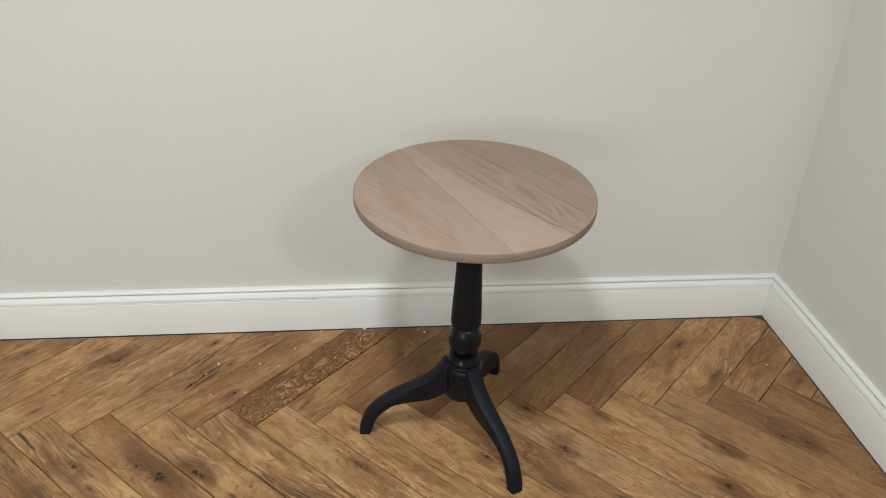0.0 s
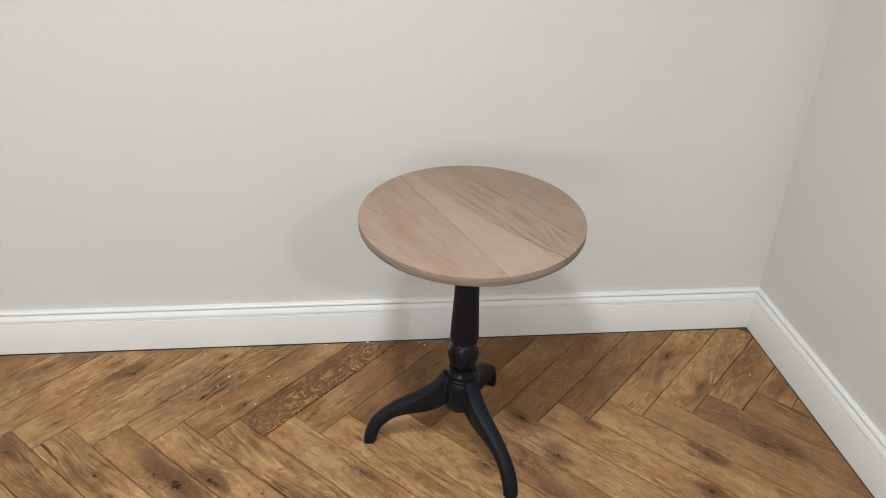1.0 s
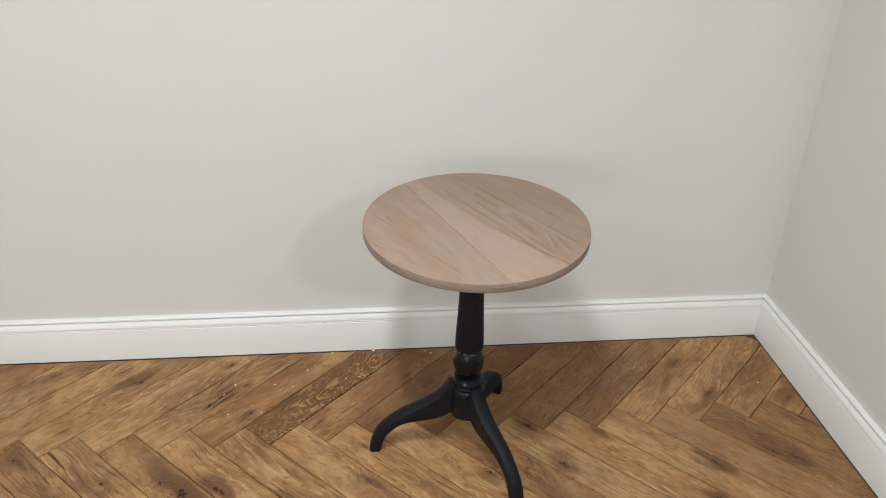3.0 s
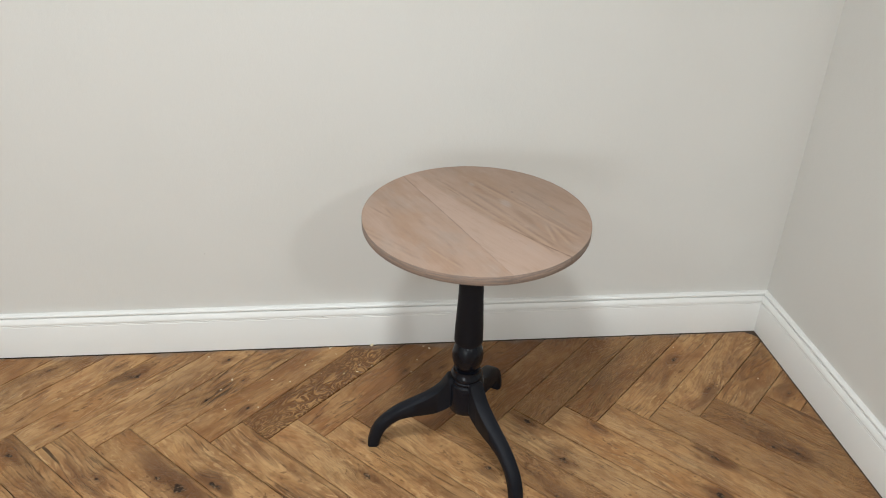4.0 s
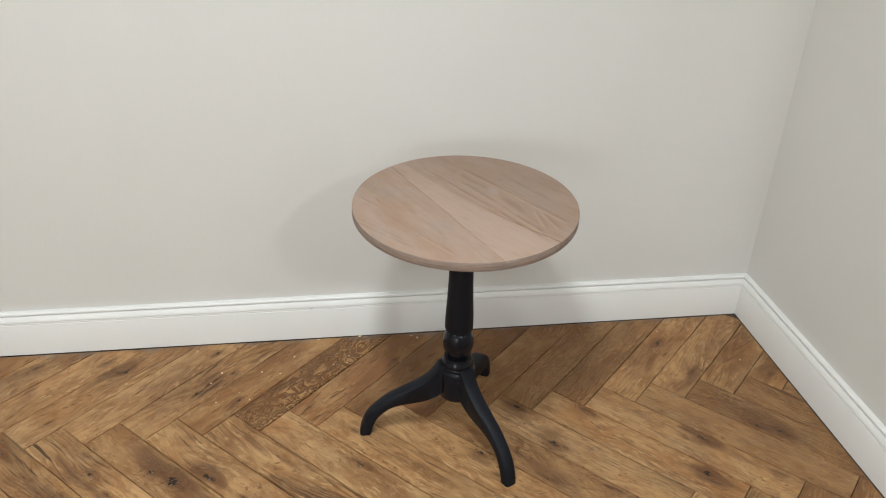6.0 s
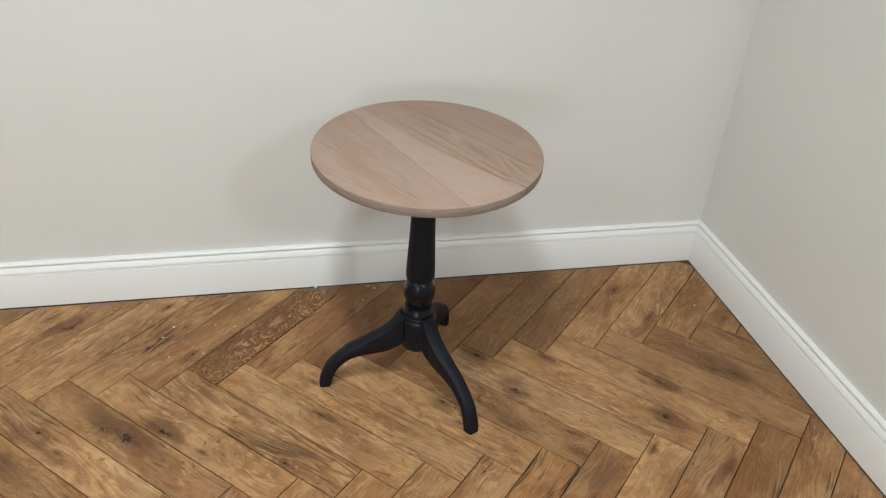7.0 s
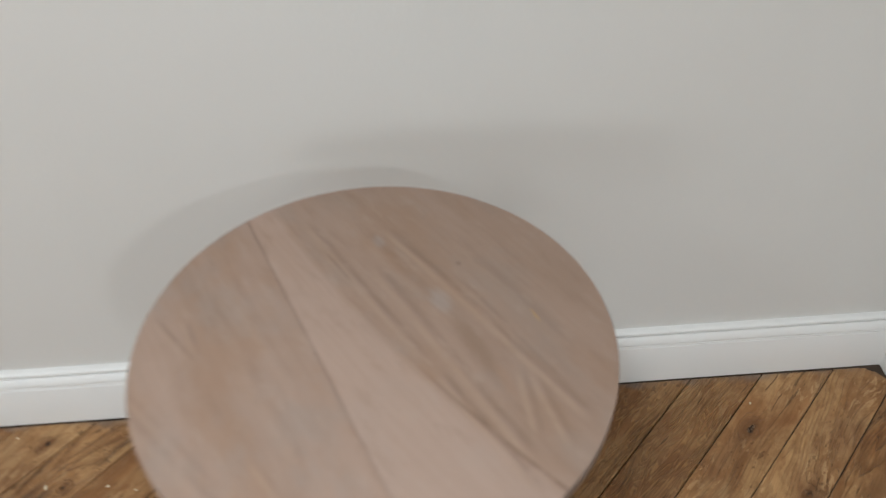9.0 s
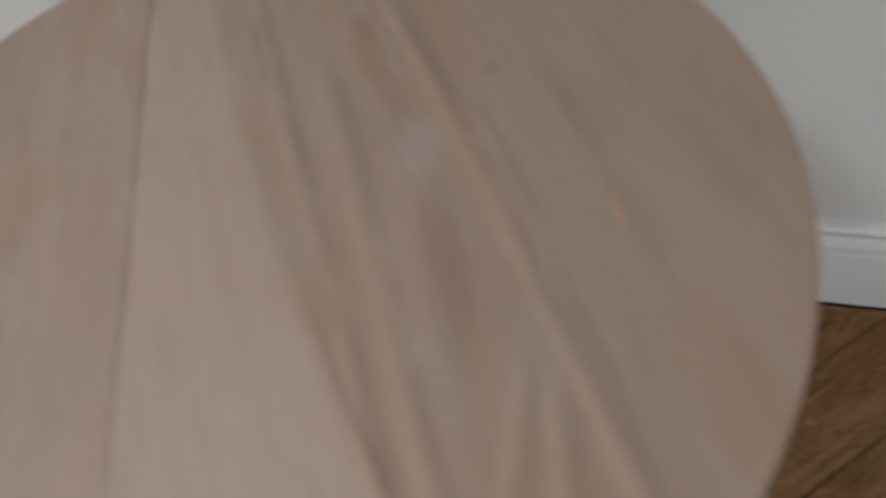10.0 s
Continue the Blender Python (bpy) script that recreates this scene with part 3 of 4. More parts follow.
# ---- skirting, with a quirk, an ovolo and a rounded top ----
PROFILE = [(0.0186, 0.0016), (0.0186, 0.0902), (0.0183, 0.0910), (0.0172, 0.0917), (0.0172, 0.0928), (0.0180, 0.0936), (0.0180, 0.0950), (0.0166, 0.0956), (0.0166, 0.0966), (0.0178, 0.0975), (0.0181, 0.0992),
           (0.0170, 0.1030), (0.0152, 0.1072), (0.0132, 0.1108), (0.0118, 0.1126), (0.0066, 0.1132), (0.0066, 0.1158), (0.0112, 0.1164), (0.0114, 0.1180),
           (0.0104, 0.1205), (0.0080, 0.1224), (0.0040, 0.1236), (0.0, 0.1238), (0.0, 0.0016)]


def skirting(name, ends, label):
    """ends: two functions of the depth in front of the plaster, each giving a plan point."""
    bm = bmesh.new()
    rows = [[bm.verts.new((*end(d), z)) for d, z in PROFILE] for end in ends]
    n = len(PROFILE)
    for i in range(n):
        j = (i + 1) % n
        bm.faces.new((rows[0][i], rows[0][j], rows[1][j], rows[1][i]))
    bm.faces.new(rows[0])
    bm.faces.new(list(reversed(rows[1])))
    return tagged(new(name, mesh_of(name, bm, GLOSS, 35)), label, "skirting board", kind="structure")


def mitre(d):
    y = S - d
    return (right_x(y, y), y)


skirting("baseboard_north", (lambda d: (WEST, S - d), mitre), "white satin painted moulded skirting board along the wall")
skirting("baseboard_east", (mitre, lambda d: (right_x(TURN, S - d), TURN)), "white satin painted moulded skirting board mitred into the corner")

# ---- floor: oak herringbone ----
W, L = 0.09, 0.4983
ORIGIN, ANGLE = Vector((-1.8677, -0.2787)), 0.7947
E1 = Vector((math.cos(ANGLE), math.sin(ANGLE)))
E2 = Vector((math.sin(ANGLE), -math.cos(ANGLE)))
bm = bmesh.new()
slab(bm, [(WEST, SOUTH), (EAST, SOUTH), (EAST, TURN), (right_x(TURN, S), TURN), (right_x(S, S), S), (WEST, S)], -0.09, -0.010)
floor = tagged(new("floor", mesh_of("floor", bm, DARK)), "rustic oak herringbone parquet floor, oiled mid brown", "floor", kind="structure")

# what sets single planks apart: tone, curly figure, splits, a knot and a smaller one (along, across, size)
SPECIAL = {
    ("s", 0, -2): (0.76, 0.0, 0.1, 0.10, -0.01, 0.006, 0, 0, 0),
    ("s", 0, -1): (0.70, 0.0, 0.0, 0.124, 0.015, 0.007, 0, 0, 0),
    ("s", 0, 0): (0.58, 0.05, 0.1, 0.04, -0.012, 0.014, -0.17, 0.010, 0.005),
    ("s", 0, 1): (0.72, 0.05, 0.0, 0.15, 0.02, 0.005, 0, 0, 0),
    ("s", 0, 2): (0.70, 0.22, 0.6, -0.075, 0.012, 0.006, 0.03, 0.02, 0.004),
    ("s", 0, 3): (0.38, 0.0, 0.0, -0.12, 0.018, 0.006, 0, 0, 0),
    ("s", 0, 4): (0.42, 1.0, 0.0, 0, 0, 0, 0, 0, 0),
    # 5 to 8, behind the pedestal: dark wood, toned down further for table shade
    ("s", 0, 5): (0.26, 0.0, 0.0, 0.05, 0.03, 0.005, 0, 0, 0),
    ("s", 0, 6): (0.22, 0.55, 0.0, 0.03, 0.0, 0.005, 0, 0, 0),
    ("s", 0, 7): (0.10, 0.1, 0.1, 0, 0, 0, 0, 0, 0),
    ("s", 0, 8): (0.26, 0.25, 0.0, 0, 0, 0, 0, 0, 0),
    ("s", 0, 9): (0.42, 0.60, 0.1, 0, 0, 0, 0, 0, 0),
    ("s", 0, 10): (0.52, 0.65, 0.0, 0, 0, 0, 0, 0, 0),
    ("s", 0, 11): (0.62, 0.0, 0.0, 0.007, -0.010, 0.010, 0, 0, 0),
    ("s", 0, 12): (0.58, 0.0, 0.0, -0.14, 0.02, 0.008, 0, 0, 0),
    ("s", 0, 13): (0.44, 0.05, 0.0, 0, 0, 0, 0, 0, 0),
    ("s", 0, 14): (0.44, 0.0, 0.0, -0.20, 0.0, 0.010, 0, 0, 0),
    ("b", 0, -1): (0.44, 0.2, 0.1, -0.19, 0.007, 0.012, 0.02, 0.02, 0.005),
    ("b", 0, 0): (0.74, 0.0, 1.0, -0.07, 0.002, 0.006, 0.0, -0.01, 0.004),
    ("b", 0, 1): (0.46, 0.1, 0.1, -0.005, 0.007, 0.014, -0.07, -0.005, 0.010),
    ("b", 0, 2): (0.60, 0.1, 0.1, -0.052, -0.027, 0.014, 0.05, -0.02, 0.004),
    ("b", 0, 3): (0.64, 0.05, 0.3, 0.113, -0.036, 0.008, 0, 0, 0),
    ("b", 0, 4): (0.66, 0.0, 0.0, -0.001, 0.021, 0.014, 0, 0, 0),
    ("b", 0, 5): (0.68, 0.0, 0.2, -0.17, 0.0, 0.003, 0, 0, 0),
    ("b", 0, 6): (0.72, 0.0, 0.0, 0.004, 0.028, 0.011, 0.07, 0.0, 0.004),
    ("b", 0, 7): (0.66, 0.40, 0.1, 0.067, -0.030, 0.008, 0.23, -0.01, 0.009),
    ("b", 0, 8): (0.70, 0.05, 0.1, -0.197, 0.031, 0.009, -0.060, -0.020, 0.011),
    ("b", 0, 9): (0.56, 0.0, 0.2, -0.148, 0.032, 0.008, 0.161, 0.018, 0.011),
    ("b", 0, 10): (0.62, 0.05, 0.1, 0.022, 0.028, 0.011, 0.20, 0.03, 0.006),
    ("b", 0, 11): (0.70, 0.42, 0.0, 0, 0, 0, 0, 0, 0),
    ("b", 0, 12): (0.44, 0.70, 0.0, -0.075, -0.033, 0.008, -0.028, -0.015, 0.009),
    ("b", 0, 13): (0.46, 0.55, 0.0, 0, 0, 0, 0, 0, 0),
    ("s", 1, 2): (0.52, 0.0, 0.5, 0, 0, 0, 0, 0, 0),
    ("s", 1, 3): (0.52, 0.0, 0.8, 0, 0, 0, 0, 0, 0),
    ("s", 1, 4): (0.50, 0.1, 0.2, 0, 0, 0, 0, 0, 0),
    ("s", 1, 5): (0.44, 0.1, 0.8, 0, 0, 0, 0, 0, 0),
    ("s", 1, 6): (0.62, 0.15, 0.1, 0, 0, 0, 0, 0, 0),
    ("s", 1, 7): (0.56, 0.0, 1.0, 0, 0, 0, 0, 0, 0),
    ("s", 1, 8): (0.44, 0.2, 0.0, 0.10, 0.01, 0.005, 0, 0, 0),
    ("s", 1, 9): (0.90, 0.08, 0.0, 0.20, -0.03, 0.005, 0, 0, 0),
    ("s", 1, 10): (0.48, 0.0, 0.1, 0.16, 0.03, 0.008, 0, 0, 0),
    ("s", 1, 11): (0.22, 0.30, 0.1, 0, 0, 0, 0, 0, 0),
    ("s", 1, 12): (0.55, 0.05, 0.2, 0, 0, 0, 0, 0, 0),
    ("s", 1, 13): (0.48, 0.1, 0.2, 0, 0, 0, 0, 0, 0),
}
TRAITS = ("tone", "figure", "crack", "knot_u", "knot_v", "knot_size", "pin_u", "pin_v", "pin_size", "ripple", "annual", "smear_u", "smear_v", "smear_length", "smear_width", "smear_amount")
# planks whose figure runs in ripples along the grain, not in curls
RIPPLES = {("s", 0, 2): 0.25, ("s", 0, 6): 0.9, ("s", 0, 7): 1.0, ("s", 0, 8): 1.0, ("s", 0, 9): 0.9, ("s", 0, 10): 0.9, ("b", 0, 7): 0.3, ("b", 0, 11): 0.6, ("b", 0, 12): 0.55, ("b", 0, 13): 1.0,
           ("s", 1, 11): 1.0, ("b", 0, 2): 1.0, ("b", 0, 3): 1.0}
# planks with plain annual rings or long arches
ANNUAL = {("b", 0, -1): 1.0, ("b", 0, 0): 0.6, ("b", 0, 1): 0.35, ("b", 0, 2): 0.3, ("b", 0, 3): 0.9, ("b", 0, 4): 0.15, ("b", 0, 5): 0.1, ("b", 0, 6): 0.15, ("b", 0, 8): 0.2, ("b", 0, 9): 0.2,
          ("s", 0, -2): 0.4, ("s", 0, -1): 0.2, ("s", 0, 0): 0.3, ("s", 0, 1): 0.35, ("s", 0, 2): 0.8, ("s", 0, 3): 0.1, ("s", 0, 5): 0.2, ("s", 0, 11): 0.25, ("s", 0, 12): 0.3, ("s", 0, 13): 0.9,
          ("s", 1, 7): 1.0, ("s", 1, 8): 0.8, ("s", 1, 10): 0.5, ("s", 1, 12): 0.6}
# long darker stains: along, across, half length, half width, amount
SMEARS = {("s", 0, 0): (0.030, 0.030, 0.130, 0.016, 0.75), ("b", 0, 1): (-0.030, 0.012, 0.170, 0.026, 0.75), ("b", 0, 7): (0.063, -0.012, 0.100, 0.020, 0.60), ("b", 0, 13): (-0.160, 0.040, 0.100, 0.008, 0.90),
          ("b", 0, 2): (-0.060, -0.020, 0.060, 0.020, 0.60), ("b", 0, 5): (0.040, 0.000, 0.090, 0.020, 0.45), ("b", 0, 9): (0.165, 0.018, 0.075, 0.022, 0.60), ("b", 0, 10): (0.030, 0.022, 0.080, 0.018, 0.60),
          ("s", 0, 12): (-0.170, -0.020, 0.080, 0.018, 0.60), ("b", 0, 12): (-0.060, -0.010, 0.140, 0.030, 0.50), ("s", 1, 8): (0.170, 0.010, 0.070, 0.030, 0.60), ("s", 1, 10): (0.150, -0.020, 0.090, 0.010, 0.60),
          ("b", 0, 3): (0.060, -0.020, 0.110, 0.018, 0.50), ("b", 0, -1): (0.0, 0.0, 0.20, 0.030, 0.50), ("s", 0, 2): (-0.020, 0.008, 0.060, 0.012, 0.70), ("s", 0, 3): (-0.140, -0.020, 0.050, 0.016, 0.45),
          ("s", 0, 14): (-0.190, 0.0, 0.050, 0.030, 0.60), ("b", 0, 0): (-0.02, -0.015, 0.18, 0.014, 0.55), ("b", 0, 8): (-0.06, -0.020, 0.040, 0.012, 0.55), ("b", 0, 6): (0.01, 0.020, 0.040, 0.014, 0.6)}
GAP, CHAMFER = 0.0006, 0.0018


def plank_verts(outline, height):
    """Rings of a plank with a small chamfer round its top: bottom, shoulder, top."""
    def drawn_in(by):
        out = []
        n = len(outline)
        for i in range(n):
            p, a, b = Vector(outline[i]), Vector(outline[i - 1]), Vector(outline[(i + 1) % n])
            e, f = (p - a).normalized(), (b - p).normalized()
            n1, n2 = Vector((-e.y, e.x)), Vector((-f.y, f.x))
            m = n1 + n2
            out.append(p + m * (by / max(0.3, 1 + n1.dot(n2))))
        return out
    return [[(*p, -0.0105) for p in drawn_in(GAP)], [(*p, height - 0.0009) for p in drawn_in(GAP)], [(*p, height) for p in drawn_in(GAP + CHAMFER)]]


def worn(outline, wobble):
    """The outline with a few more corners along its long sides, each worn in a little."""
    out = []
    n = len(outline)
    for i in range(n):
        p, q = Vector(outline[i]), Vector(outline[(i + 1) % n])
        steps = max(1, min(4, round((q - p).length / 0.12)))
        inward = Vector((-(q - p).y, (q - p).x)).normalized()
        for k in range(steps):
            out.append(tuple(p + (q - p) * (k / steps) + inward * wobble.uniform(0.0, 0.0007)))
    return out


def plank_faces(bm, outline, height, layer, shift, turn=None, move=None):
    """turn, move: plan vectors that lay the plank's own axes into the room, for planks joined into one mesh."""
    rings = plank_verts(outline, height)
    n = len(outline)
    made = []
    for ring in rings:
        row = []
        for x, y, z in ring:
            q = (x, y) if turn is None else (move.x + x * turn[0].x + y * turn[1].x, move.y + x * turn[0].y + y * turn[1].y)
            row.append((bm.verts.new((*q, z)), (x + shift, y)))
        made.append(row)
    faces = [made[2]]
    for lo, hi in ((made[0], made[1]), (made[1], made[2])):
        for i in range(n):
            j = (i + 1) % n
            faces.append([lo[i], lo[j], hi[j], hi[i]])
    for f in faces:
        face = bm.faces.new([v for v, _ in f])
        for loop, (_, c) in zip(face.loops, f):
            loop[layer].uv = c


LIMITS = [(0.0, 1.0, -0.0010), (1.0 / SLOPE, -LEAN / SLOPE, -0.0010), (-1.0, 0.0, -WEST - 0.003), (0.0, -1.0, -SOUTH - 0.003), (1.0, 0.0, EAST - 0.003)]
rng = random.Random(7)
far = bmesh.new()
far_uv = far.loops.layers.uv.new("plank")
plain_meshes = []
for m in range(-5, 9):
    for i in range(-45, 46):
        for kind in "sb":
            if kind == "s":
                a, b = i * W - m * L + L / 2, i * W + m * L + W / 2
                along = E1
            else:
                a, b = i * W - m * L + W / 2, (i + 1) * W + m * L + L / 2
                along = E2
            mid = ORIGIN + a * E1 + b * E2
            if not (WEST - 0.3 < mid.x < EAST + 0.3 and SOUTH - 0.3 < mid.y < 0.3):
                continue
            across = Vector((-along.y, along.x))
            h = L / 2
            outline = [(-h, -W / 2), (h, -W / 2), (h, W / 2), (-h, W / 2)]
            if mid.x > 0.16 and mid.y < TURN + 0.3:
                limits = [*LIMITS[3:], (0.0, 1.0, TURN - 0.001)]
            elif mid.y < TURN:
                limits = LIMITS[2:]
            else:
                limits = LIMITS[:4]
            whole = True
            for nx, ny, lim in limits:
                ax, ay = nx * along.x + ny * along.y, nx * across.x + ny * across.y
                rest = clip(outline, ax, ay, lim - (nx * mid.x + ny * mid.y))
                if len(rest) != len(outline) or any(abs(p[0] - q[0]) + abs(p[1] - q[1]) > 1e-9 for p, q in zip(rest, outline)):
                    whole = False
                outline = rest
                if len(outline) < 3:
                    break
            if len(outline) < 3 or abs(area(outline)) < 2e-4:
                continue
            lift = rng.uniform(-0.0004, 0.0004)
            values = SPECIAL.get((kind, m, i))
            figured = values is None
            if values is None:
                values = (rng.uniform(0.3, 0.75), rng.choice((0, 0, 0.1, 0.3, 0.5)), rng.choice((0, 0, 0.2, 0.6)), rng.uniform(-0.2, 0.2), rng.uniform(-0.03, 0.03),
                          rng.choice((0, 0.005, 0.008)), rng.uniform(-0.2, 0.2), rng.uniform(-0.03, 0.03), rng.choice((0, 0, 0.004)))
            if kind == "s":
                values = (*values[:4], -values[4], *values[5:7], -values[7], values[8])
            values = (*values, RIPPLES.get((kind, m, i), 0.7 if figured else 0.2), ANNUAL.get((kind, m, i), 0.15), *SMEARS.get((kind, m, i), (0.0, 0.0, 0.1, 0.02, 0.0)))
            near = mid.x > -2.45 and mid.y > -1.35
            if not near:
                plank_faces(far, outline, lift, far_uv, rng.uniform(0, 40), (along, across), mid)
                continue
            if whole and len(plain_meshes) == 6:
                me = rng.choice(plain_meshes)
            else:
                bm = bmesh.new()
                plank_faces(bm, worn(outline, rng), 0.0, bm.loops.layers.uv.new("plank"), 0.0)
                me = mesh_of("plank", bm, OAK)
                if whole:
                    plain_meshes.append(me)
            ob = new("plank", me)
            ob.parent = floor
            rot = Matrix(((along.x, across.x, 0, mid.x), (along.y, across.y, 0, mid.y), (0, 0, 1, lift), (0, 0, 0, 1)))
            ob.matrix_basis = rot
            for key, value in zip(TRAITS, values):
                ob[key] = float(value)
rest_of_floor = new("floor_planks", mesh_of("floor_planks", far, OAK_FAR))
rest_of_floor.parent = floor
tagged(rest_of_floor, "oak herringbone planks of the assumed wider room", kind="stuff")

# ---- the table ----
AXIS, TOP, RADIUS, THICK = Vector((-0.8449, -0.3451)), 0.5721, 0.2252, 0.0200
STAND = Vector((-0.8505, -0.3640))      # the pedestal stands a little off the middle of the top
SEAM, SEAM_AT = -1.1709, -0.0535
table = new("side_table")
table.location = (STAND.x, STAND.y, 0)
tagged(table, "round tripod side table, limed oak top on black painted pedestal", "side table")


def half_top(side):
    """One board of the round top, on either side of the glued joint, with eased edges."""
    bm = bmesh.new()
    layer = bm.loops.layers.uv.new("plank")
    du, dv = Vector((math.cos(SEAM), math.sin(SEAM))), Vector((-math.sin(SEAM), math.cos(SEAM)))
    gap = 0.00010

    def ring(r, z, inset):
        cut = SEAM_AT + side * (gap + inset)
        half = math.sqrt(max(r * r - cut * cut, 0))
        a0 = math.atan2(cut, half)
        a1 = math.pi - a0
        if side < 0:
            a0, a1 = a1 - 2 * math.pi, a0
        out = []
        for k in range(97):
            a = a0 + (a1 - a0) * k / 96
            out.append((r * math.cos(a), r * math.sin(a), z))
        return out
    levels = [(RADIUS - 0.004, TOP - THICK, 0.0), (RADIUS - 0.0012, TOP - THICK + 0.0012, 0.0), (RADIUS, TOP - THICK + 0.004, 0.0), (RADIUS, TOP - 0.0011, 0.0),
              (RADIUS - 0.0004, TOP - 0.0003, 0.0), (RADIUS - 0.0011, TOP, 0.00006)]
    rows = []
    for r, z, inset in levels:
        rows.append([(bm.verts.new((*(p[0] * du + p[1] * dv), p[2])), (p[0] + p[2] * 0.7, p[1] - SEAM_AT + p[2] * 0.5)) for p in ring(r, z, inset)])

    def face(corners):
        f = bm.faces.new([c[0] for c in corners])
        for loop, c in zip(f.loops, corners):
            loop[layer].uv = (c[1][0] - TOP * 0.7, c[1][1] - TOP * 0.5)
    for lo, hi in zip(rows, rows[1:]):
        n = len(lo)
        for k in range(n):
            face([lo[k], lo[(k + 1) % n], hi[(k + 1) % n], hi[k]])
    face(rows[-1])
    face(list(reversed(rows[0])))
    return bm


off = pose(*(AXIS - STAND), 0)
part("tabletop_board", half_top(1), TOP_WEDGE, table, "pinkish limed oak board with pale sapwood wedge", 40, off)
part("tabletop_board", half_top(-1), TOP_PLAIN, table, "pinkish limed oak board, straight grain", 40, off)

bm = bmesh.new()
lathe(bm, [(0.0, 0.2790), (0.0262, 0.2790), (0.0292, 0.2800), (0.0304, 0.2835), (0.0305, 0.2920), (0.0296, 0.3200), (0.0277, 0.3570), (0.0260, 0.3950), (0.0249, 0.4350),
           (0.0244, 0.4800), (0.0246, 0.5300), (0.0252, TOP - THICK), (0.0, TOP - THICK)])
part("column", bm, BLACK, table, "tapered black painted column", 50)
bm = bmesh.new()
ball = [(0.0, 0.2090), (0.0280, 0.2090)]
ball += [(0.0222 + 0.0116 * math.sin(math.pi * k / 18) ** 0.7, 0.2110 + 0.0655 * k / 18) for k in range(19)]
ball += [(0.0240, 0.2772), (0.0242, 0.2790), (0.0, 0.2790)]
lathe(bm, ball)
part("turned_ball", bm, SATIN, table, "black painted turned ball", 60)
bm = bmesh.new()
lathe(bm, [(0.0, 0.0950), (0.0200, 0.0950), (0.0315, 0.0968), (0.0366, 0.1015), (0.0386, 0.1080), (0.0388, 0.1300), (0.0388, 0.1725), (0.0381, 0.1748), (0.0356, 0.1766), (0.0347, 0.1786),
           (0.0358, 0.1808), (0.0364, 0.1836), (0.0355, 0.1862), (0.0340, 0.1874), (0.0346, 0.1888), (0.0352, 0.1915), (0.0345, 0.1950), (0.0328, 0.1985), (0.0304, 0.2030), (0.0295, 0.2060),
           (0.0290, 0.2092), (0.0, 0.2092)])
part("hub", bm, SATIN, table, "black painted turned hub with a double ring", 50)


def leg(sunk):
    """A cabriole leg in its own plane, x outward from the hub. sunk: how much lower its waist is carved than usual."""
    crest = [(0.030, 0.1890, 0), (0.040, 0.1880, 0.1), (0.0465, 0.1775, 0.6), (0.061, 0.1570, 1.0), (0.086, 0.1380, 1.1), (0.119, 0.1205, 0.7), (0.153, 0.1020, 0.2), (0.1835, 0.0765, 0),
             (0.2026, 0.0520, 0), (0.2135, 0.0240, 0), (0.2180, 0.0, 0)]
    upper = smooth_line([(r, z - sunk * share, 0) for r, z, share in crest], 4)
    belly = [(0.028, 0.1080, 0), (0.037, 0.1060, 0), (0.048, 0.0990, 0.2), (0.070, 0.0895, 0.7), (0.095, 0.0850, 1.3), (0.118, 0.0820, 1.7), (0.147, 0.0740, 1.7), (0.1690, 0.0580, 1.0),
             (0.1840, 0.0345, 0.3), (0.1910, 0.0120, 0), (0.1935, 0.0, 0)]
    lower = smooth_line([(r, z - sunk * share, 0) for r, z, share in belly], 4)
    bm = bmesh.new()
    n = len(upper)
    rows = []
    for k in range(n):
        a, b = upper[k], lower[k]
        half = 0.0148 + 0.0012 * math.cos(math.pi * k / (n - 1))
        d = (b - a)
        ease = min(0.0042 / max(d.length, 1e-4), 0.3)
        section = [(0.0, -half + 0.0042), (ease, -half), (1 - ease, -half), (1.0, -half + 0.0042), (1.0, half - 0.0042), (1 - ease, half), (ease, half), (0.0, half - 0.0042)]
        rows.append([bm.verts.new((a.x + d.x * t, y, a.y + d.y * t)) for t, y in section])
    for p, q in zip(rows, rows[1:]):
        for i in range(8):
            j = (i + 1) % 8
            bm.faces.new((p[i], p[j], q[j], q[i]))
    bm.faces.new(rows[0])
    bm.faces.new(list(reversed(rows[-1])))
    return bm


leg_mesh, back_leg_mesh = mesh_of("leg", leg(0.0), BLACK, 48), mesh_of("leg", leg(0.014), BLACK, 48)
for turn, me in ((179.8, leg_mesh), (-64.2, leg_mesh), (60.6, back_leg_mesh)):
    ob = new("leg", me)
    ob.parent = table
    ob.matrix_local = pose(0, 0, 0.0003, 0, 0, turn)

# ---- ceiling lights, none of them in view ----
bm = bmesh.new()
lathe(bm, [(0.153, -0.002), (0.155, -0.006), (0.162, -0.007), (0.170, -0.003), (0.171, 0.0), (0.153, 0.0), (0.153, -0.002)], 40)
bezel_mesh = mesh_of("bezel", bm, STEEL, 40)
bm = bmesh.new()
lathe(bm, [(0.0, -0.0015), (0.1525, -0.0015), (0.1525, 0.0), (0.0, 0.0)], 40)
glass_mesh = mesh_of("glass", bm, lens, 40)
spot = tagged(new("ceiling_light"), "round white recessed downlight, switched on", "ceiling light")
spot.location = (SPOT[0], SPOT[1], CEILING)
for name, me in (("bezel", bezel_mesh), ("glass", glass_mesh)):
    ob = new(name, me)
    ob.parent = spot
ceiling_lamp(*SPOT, "DISK", 0.30).data.spread = radians(150)
bm = bmesh.new()
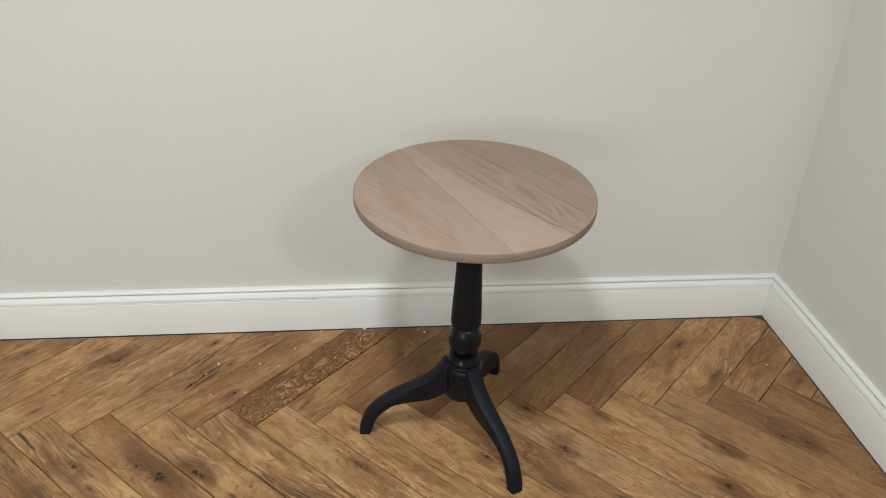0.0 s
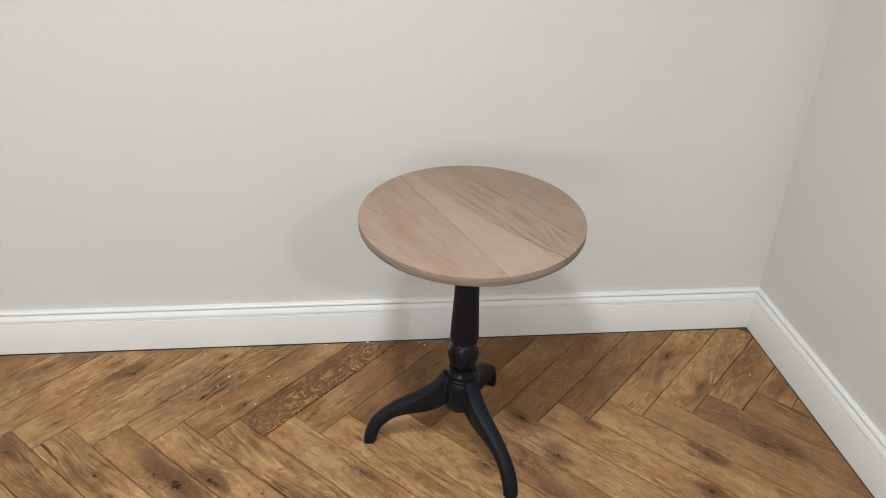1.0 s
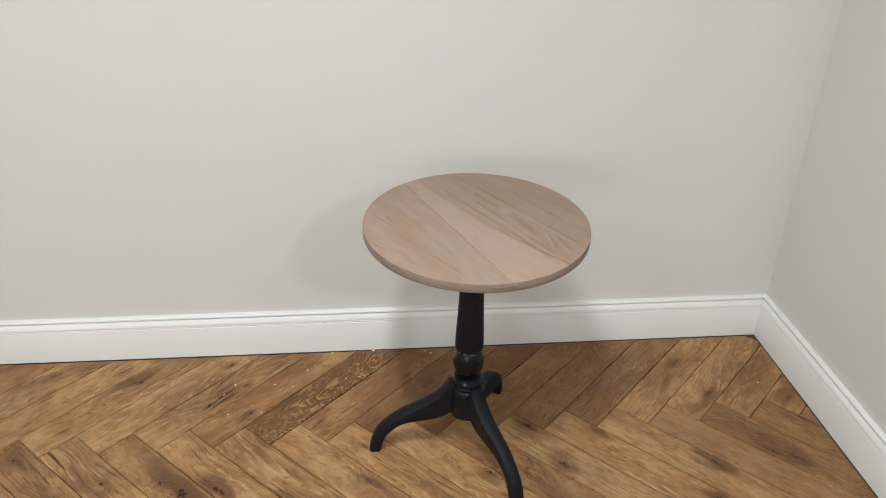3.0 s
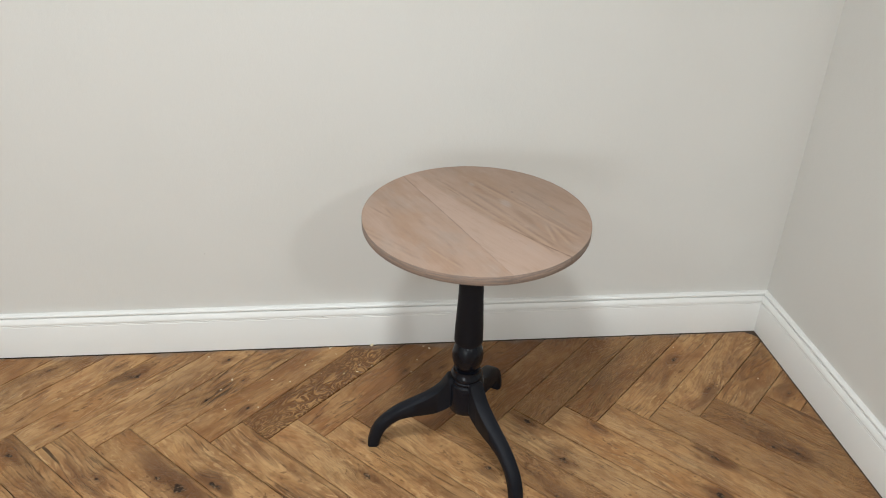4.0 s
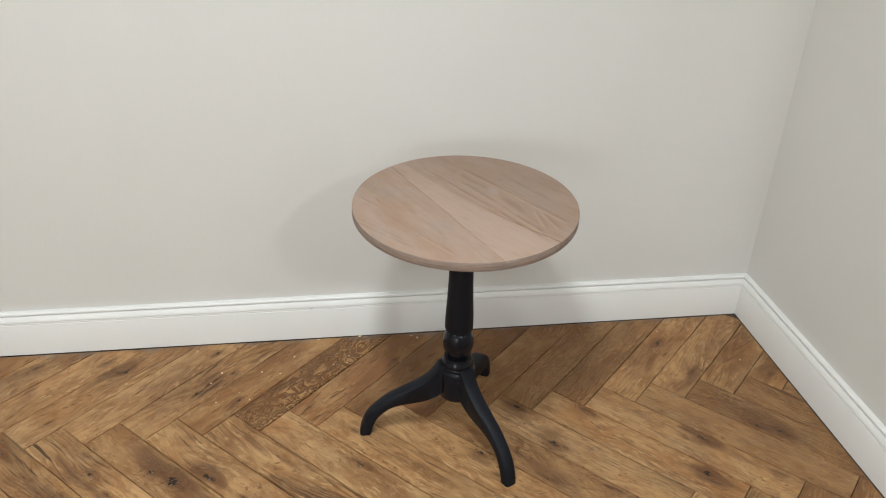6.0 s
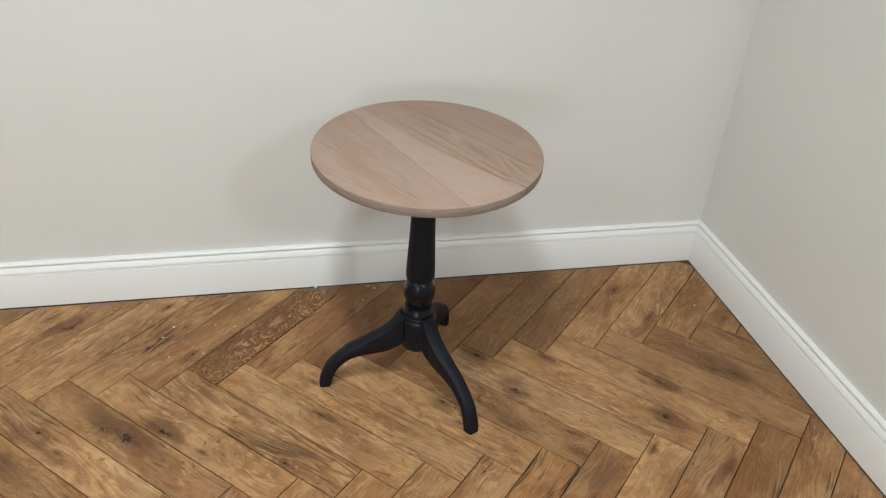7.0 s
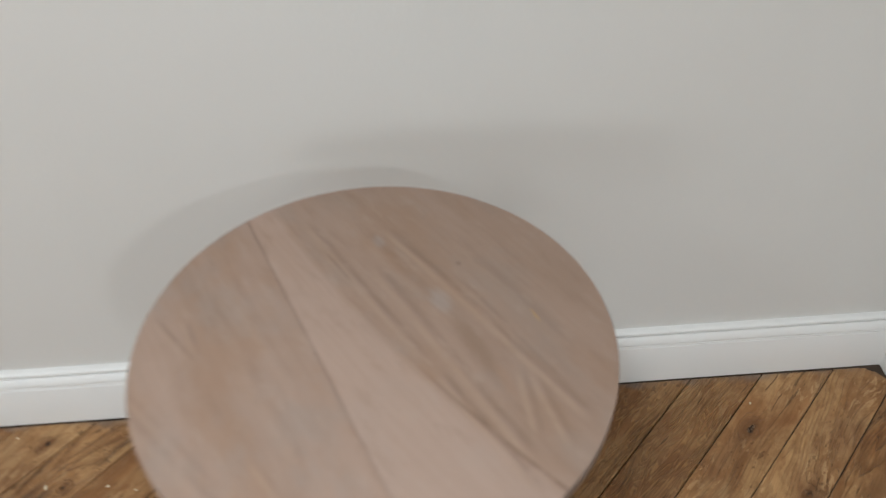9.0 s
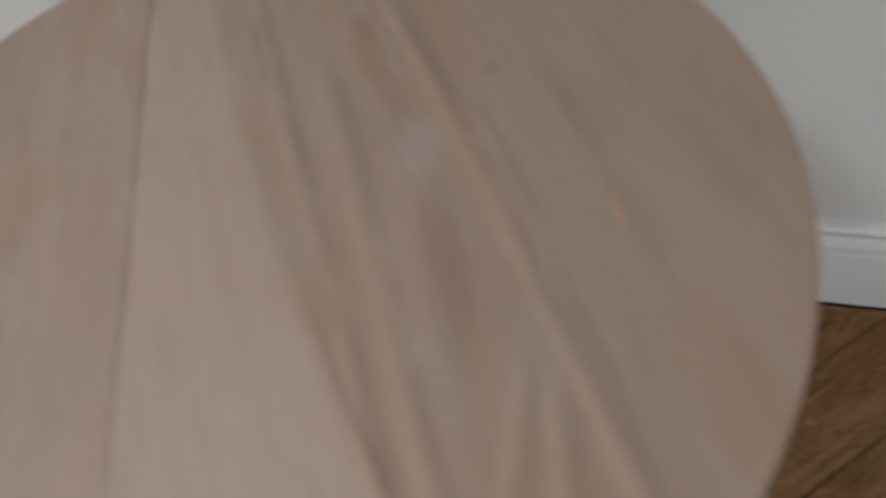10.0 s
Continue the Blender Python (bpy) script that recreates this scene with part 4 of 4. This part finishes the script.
for x0, x1, y0, y1 in ((-0.17, 0.17, -0.17, -0.155), (-0.17, 0.17, 0.155, 0.17), (-0.17, -0.155, -0.155, 0.155), (0.155, 0.17, -0.155, 0.155)):
    box(bm, x0, x1, y0, y1, -0.010, 0.0)
rim_mesh = mesh_of("frame", bm, STEEL)
bm = bmesh.new()
box(bm, -0.154, 0.154, -0.154, 0.154, -0.006, -0.001)
diffuser_mesh = mesh_of("diffuser", bm, lens)
for x, y, watts in UNSEEN_PANELS:
    panel = tagged(new("unseen_ceiling_panel"), "unseen square ceiling light panel, added for the wall shadow and fill", "ceiling light", "ceiling light panels")
    panel.location = (x, y, CEILING)
    for name, me in (("frame", rim_mesh), ("diffuser", diffuser_mesh)):
        ob = new(name, me)
        ob.parent = panel
    ceiling_lamp(x, y, watts, "SQUARE", 0.22)

# ---- dark filler pressed into the joint between floor and skirting ----
def filler(name, start, finish, inward, wide, label):
    """A ragged low bead along the foot of the skirting."""
    bm = bmesh.new()
    a, b = Vector(start), Vector(finish)
    count = int((b - a).length / 0.004)
    rows = []
    for k in range(count + 1):
        p = a + (b - a) * (k / count)
        ragged = 0.5 + noise.noise(Vector((p.x * 60, p.y * 60, 0.3))) * 0.7 + noise.noise(Vector((p.x * 240, p.y * 240, 4.1))) * 0.45
        reach = 0.0009 + wide(k / count) * max(0.0, ragged)
        q, r = p + inward * reach, p + inward * reach * 0.5
        rows.append([bm.verts.new((p.x, p.y, 0.0017)), bm.verts.new((r.x, r.y, 0.0013)), bm.verts.new((q.x, q.y, -0.0004))])
    for u, v in zip(rows, rows[1:]):
        for i in range(2):
            bm.faces.new((u[i], v[i], v[i + 1], u[i + 1]))
    bmesh.ops.recalc_face_normals(bm, faces=bm.faces)
    return tagged(new(name, mesh_of(name, bm, FILL, 60)), label, "joint filler", kind="structure")


FILL = paint("dark_brown_joint_filler", (0.040, 0.024, 0.015), (0.085, 0.055, 0.036), 0.75, 500.0, 0.0006)
filler("trim_filler_north", (-1.9, 0.0006), (0.0, 0.0006), Vector((0, -1)), lambda f: 0.0012 + 0.0040 * max(0.0, f - 0.86) / 0.14, "ragged dark brown filler along the foot of the skirting")
filler("trim_filler_east", (right_x(-1.1) + 0.0006, -1.1), (0.0006, 0.0), Vector((-1, LEAN)), lambda f: 0.0030 + 0.0026 * max(0.0, f - 0.9) / 0.1, "ragged dark brown filler along the foot of the skirting")
bm = bmesh.new()
corner = [bm.verts.new((0.0006, 0.0006, 0.0012))]
for k in range(15):
    a = k / 14 * math.pi / 2
    j = 1 + 0.10 * noise.noise(Vector((k * 0.7, 0, 0)))
    corner.append(bm.verts.new((-0.062 + 0.062 * math.sin(a) * j if 0 < k < 14 else -0.062 * (k == 0), -0.042 + 0.042 * math.cos(a) * j if 0 < k < 14 else -0.042 * (k == 14), 0.0011)))
for u, v in zip(corner[1:], corner[2:]):
    bm.faces.new((corner[0], v, u))
bmesh.ops.recalc_face_normals(bm, faces=bm.faces)
tagged(new("trim_filler_corner", mesh_of("trim_filler_corner", bm, FILL)), "dark brown filler rounding the floor corner", "joint filler", kind="structure")

# ---- crumbs of plaster left on the floor by the wall ----
CRUMBS = [(-1.159, -0.008, 3.4), (-1.221, -0.075, 3.0), (-1.3, -0.128, 2.8), (-1.397, -0.123, 3.6), (-1.42, -0.158, 2.6), (-1.622, -0.14, 2.6), (-0.901, -0.025, 4.0), (-0.936, -0.07, 2.0),
          (-1.089, -0.109, 2.2), (-1.053, -0.088, 2.0), (-1.108, -0.154, 1.8), (-0.954, -0.118, 1.8), (-1.051, -0.0045, 5.0), (-1.27, -0.05, 1.8), (-1.18, -0.11, 1.6), (-1.02, -0.05, 1.8),
          (-1.35, -0.2, 1.5), (-0.25, -0.06, 2.4), (-0.075, -0.2, 2.6), (-0.06, -0.235, 2.2), (-1.144, -0.034, 2.2), (-1.255, -0.138, 2.2), (-1.325, -0.227, 2.2), (-1.468, -0.026, 2.2),
          (-1.402, -0.23, 2.2), (-0.916, -0.014, 2.2), (-1.084, -0.083, 2.2), (-1.123, -0.115, 2.2), (-1.204, -0.057, 2.2)]
for x, y, mm in CRUMBS:
    bm = bmesh.new()
    bmesh.ops.create_icosphere(bm, subdivisions=1, radius=mm * 0.0007)
    for v in bm.verts:
        v.co *= rng.uniform(0.65, 1.25)
        v.co.x *= 2.0
        v.co.z *= 0.7
    low = min(v.co.z for v in bm.verts)
    crumb = tagged(new("plaster_crumb", mesh_of("plaster_crumb", bm, CHALK)), "tiny pale crumb of plaster on the oak floor", "crumb", "plaster crumbs")
    crumb.matrix_world = pose(x, y, 0.0003 - low, 0, 0, rng.uniform(0, 180))

# ---- a knock in the skirting and nicks in the wall paint ----
def scuff(x, y, z, wide, tall, label, name):
    bm = bmesh.new()
    bmesh.ops.create_icosphere(bm, subdivisions=2, radius=0.5)
    for v in bm.verts:
        v.co = Vector((v.co.x * wide, v.co.y * 0.0012, v.co.z * tall)) * (1 + 0.25 * noise.noise(v.co * 3.1))
    mark = tagged(new(name, mesh_of(name, bm, GREY, 60)), label, "mark", kind="structure")
    mark.location = (x, y, z)


scuff(-1.1753, 0.0012, 0.0945, 0.014, 0.003, "small grey knock in the skirting paint", "trim_scuff")
scuff(-1.452, S, 0.282, 0.0025, 0.0025, "tiny grey nick in the wall paint", "trim_nick")
scuff(-0.56, S, 0.915, 0.004, 0.0022, "tiny grey nick in the wall paint", "trim_nick")
scuff(-0.50, S, 0.918, 0.003, 0.0022, "tiny grey nick in the wall paint", "trim_nick")
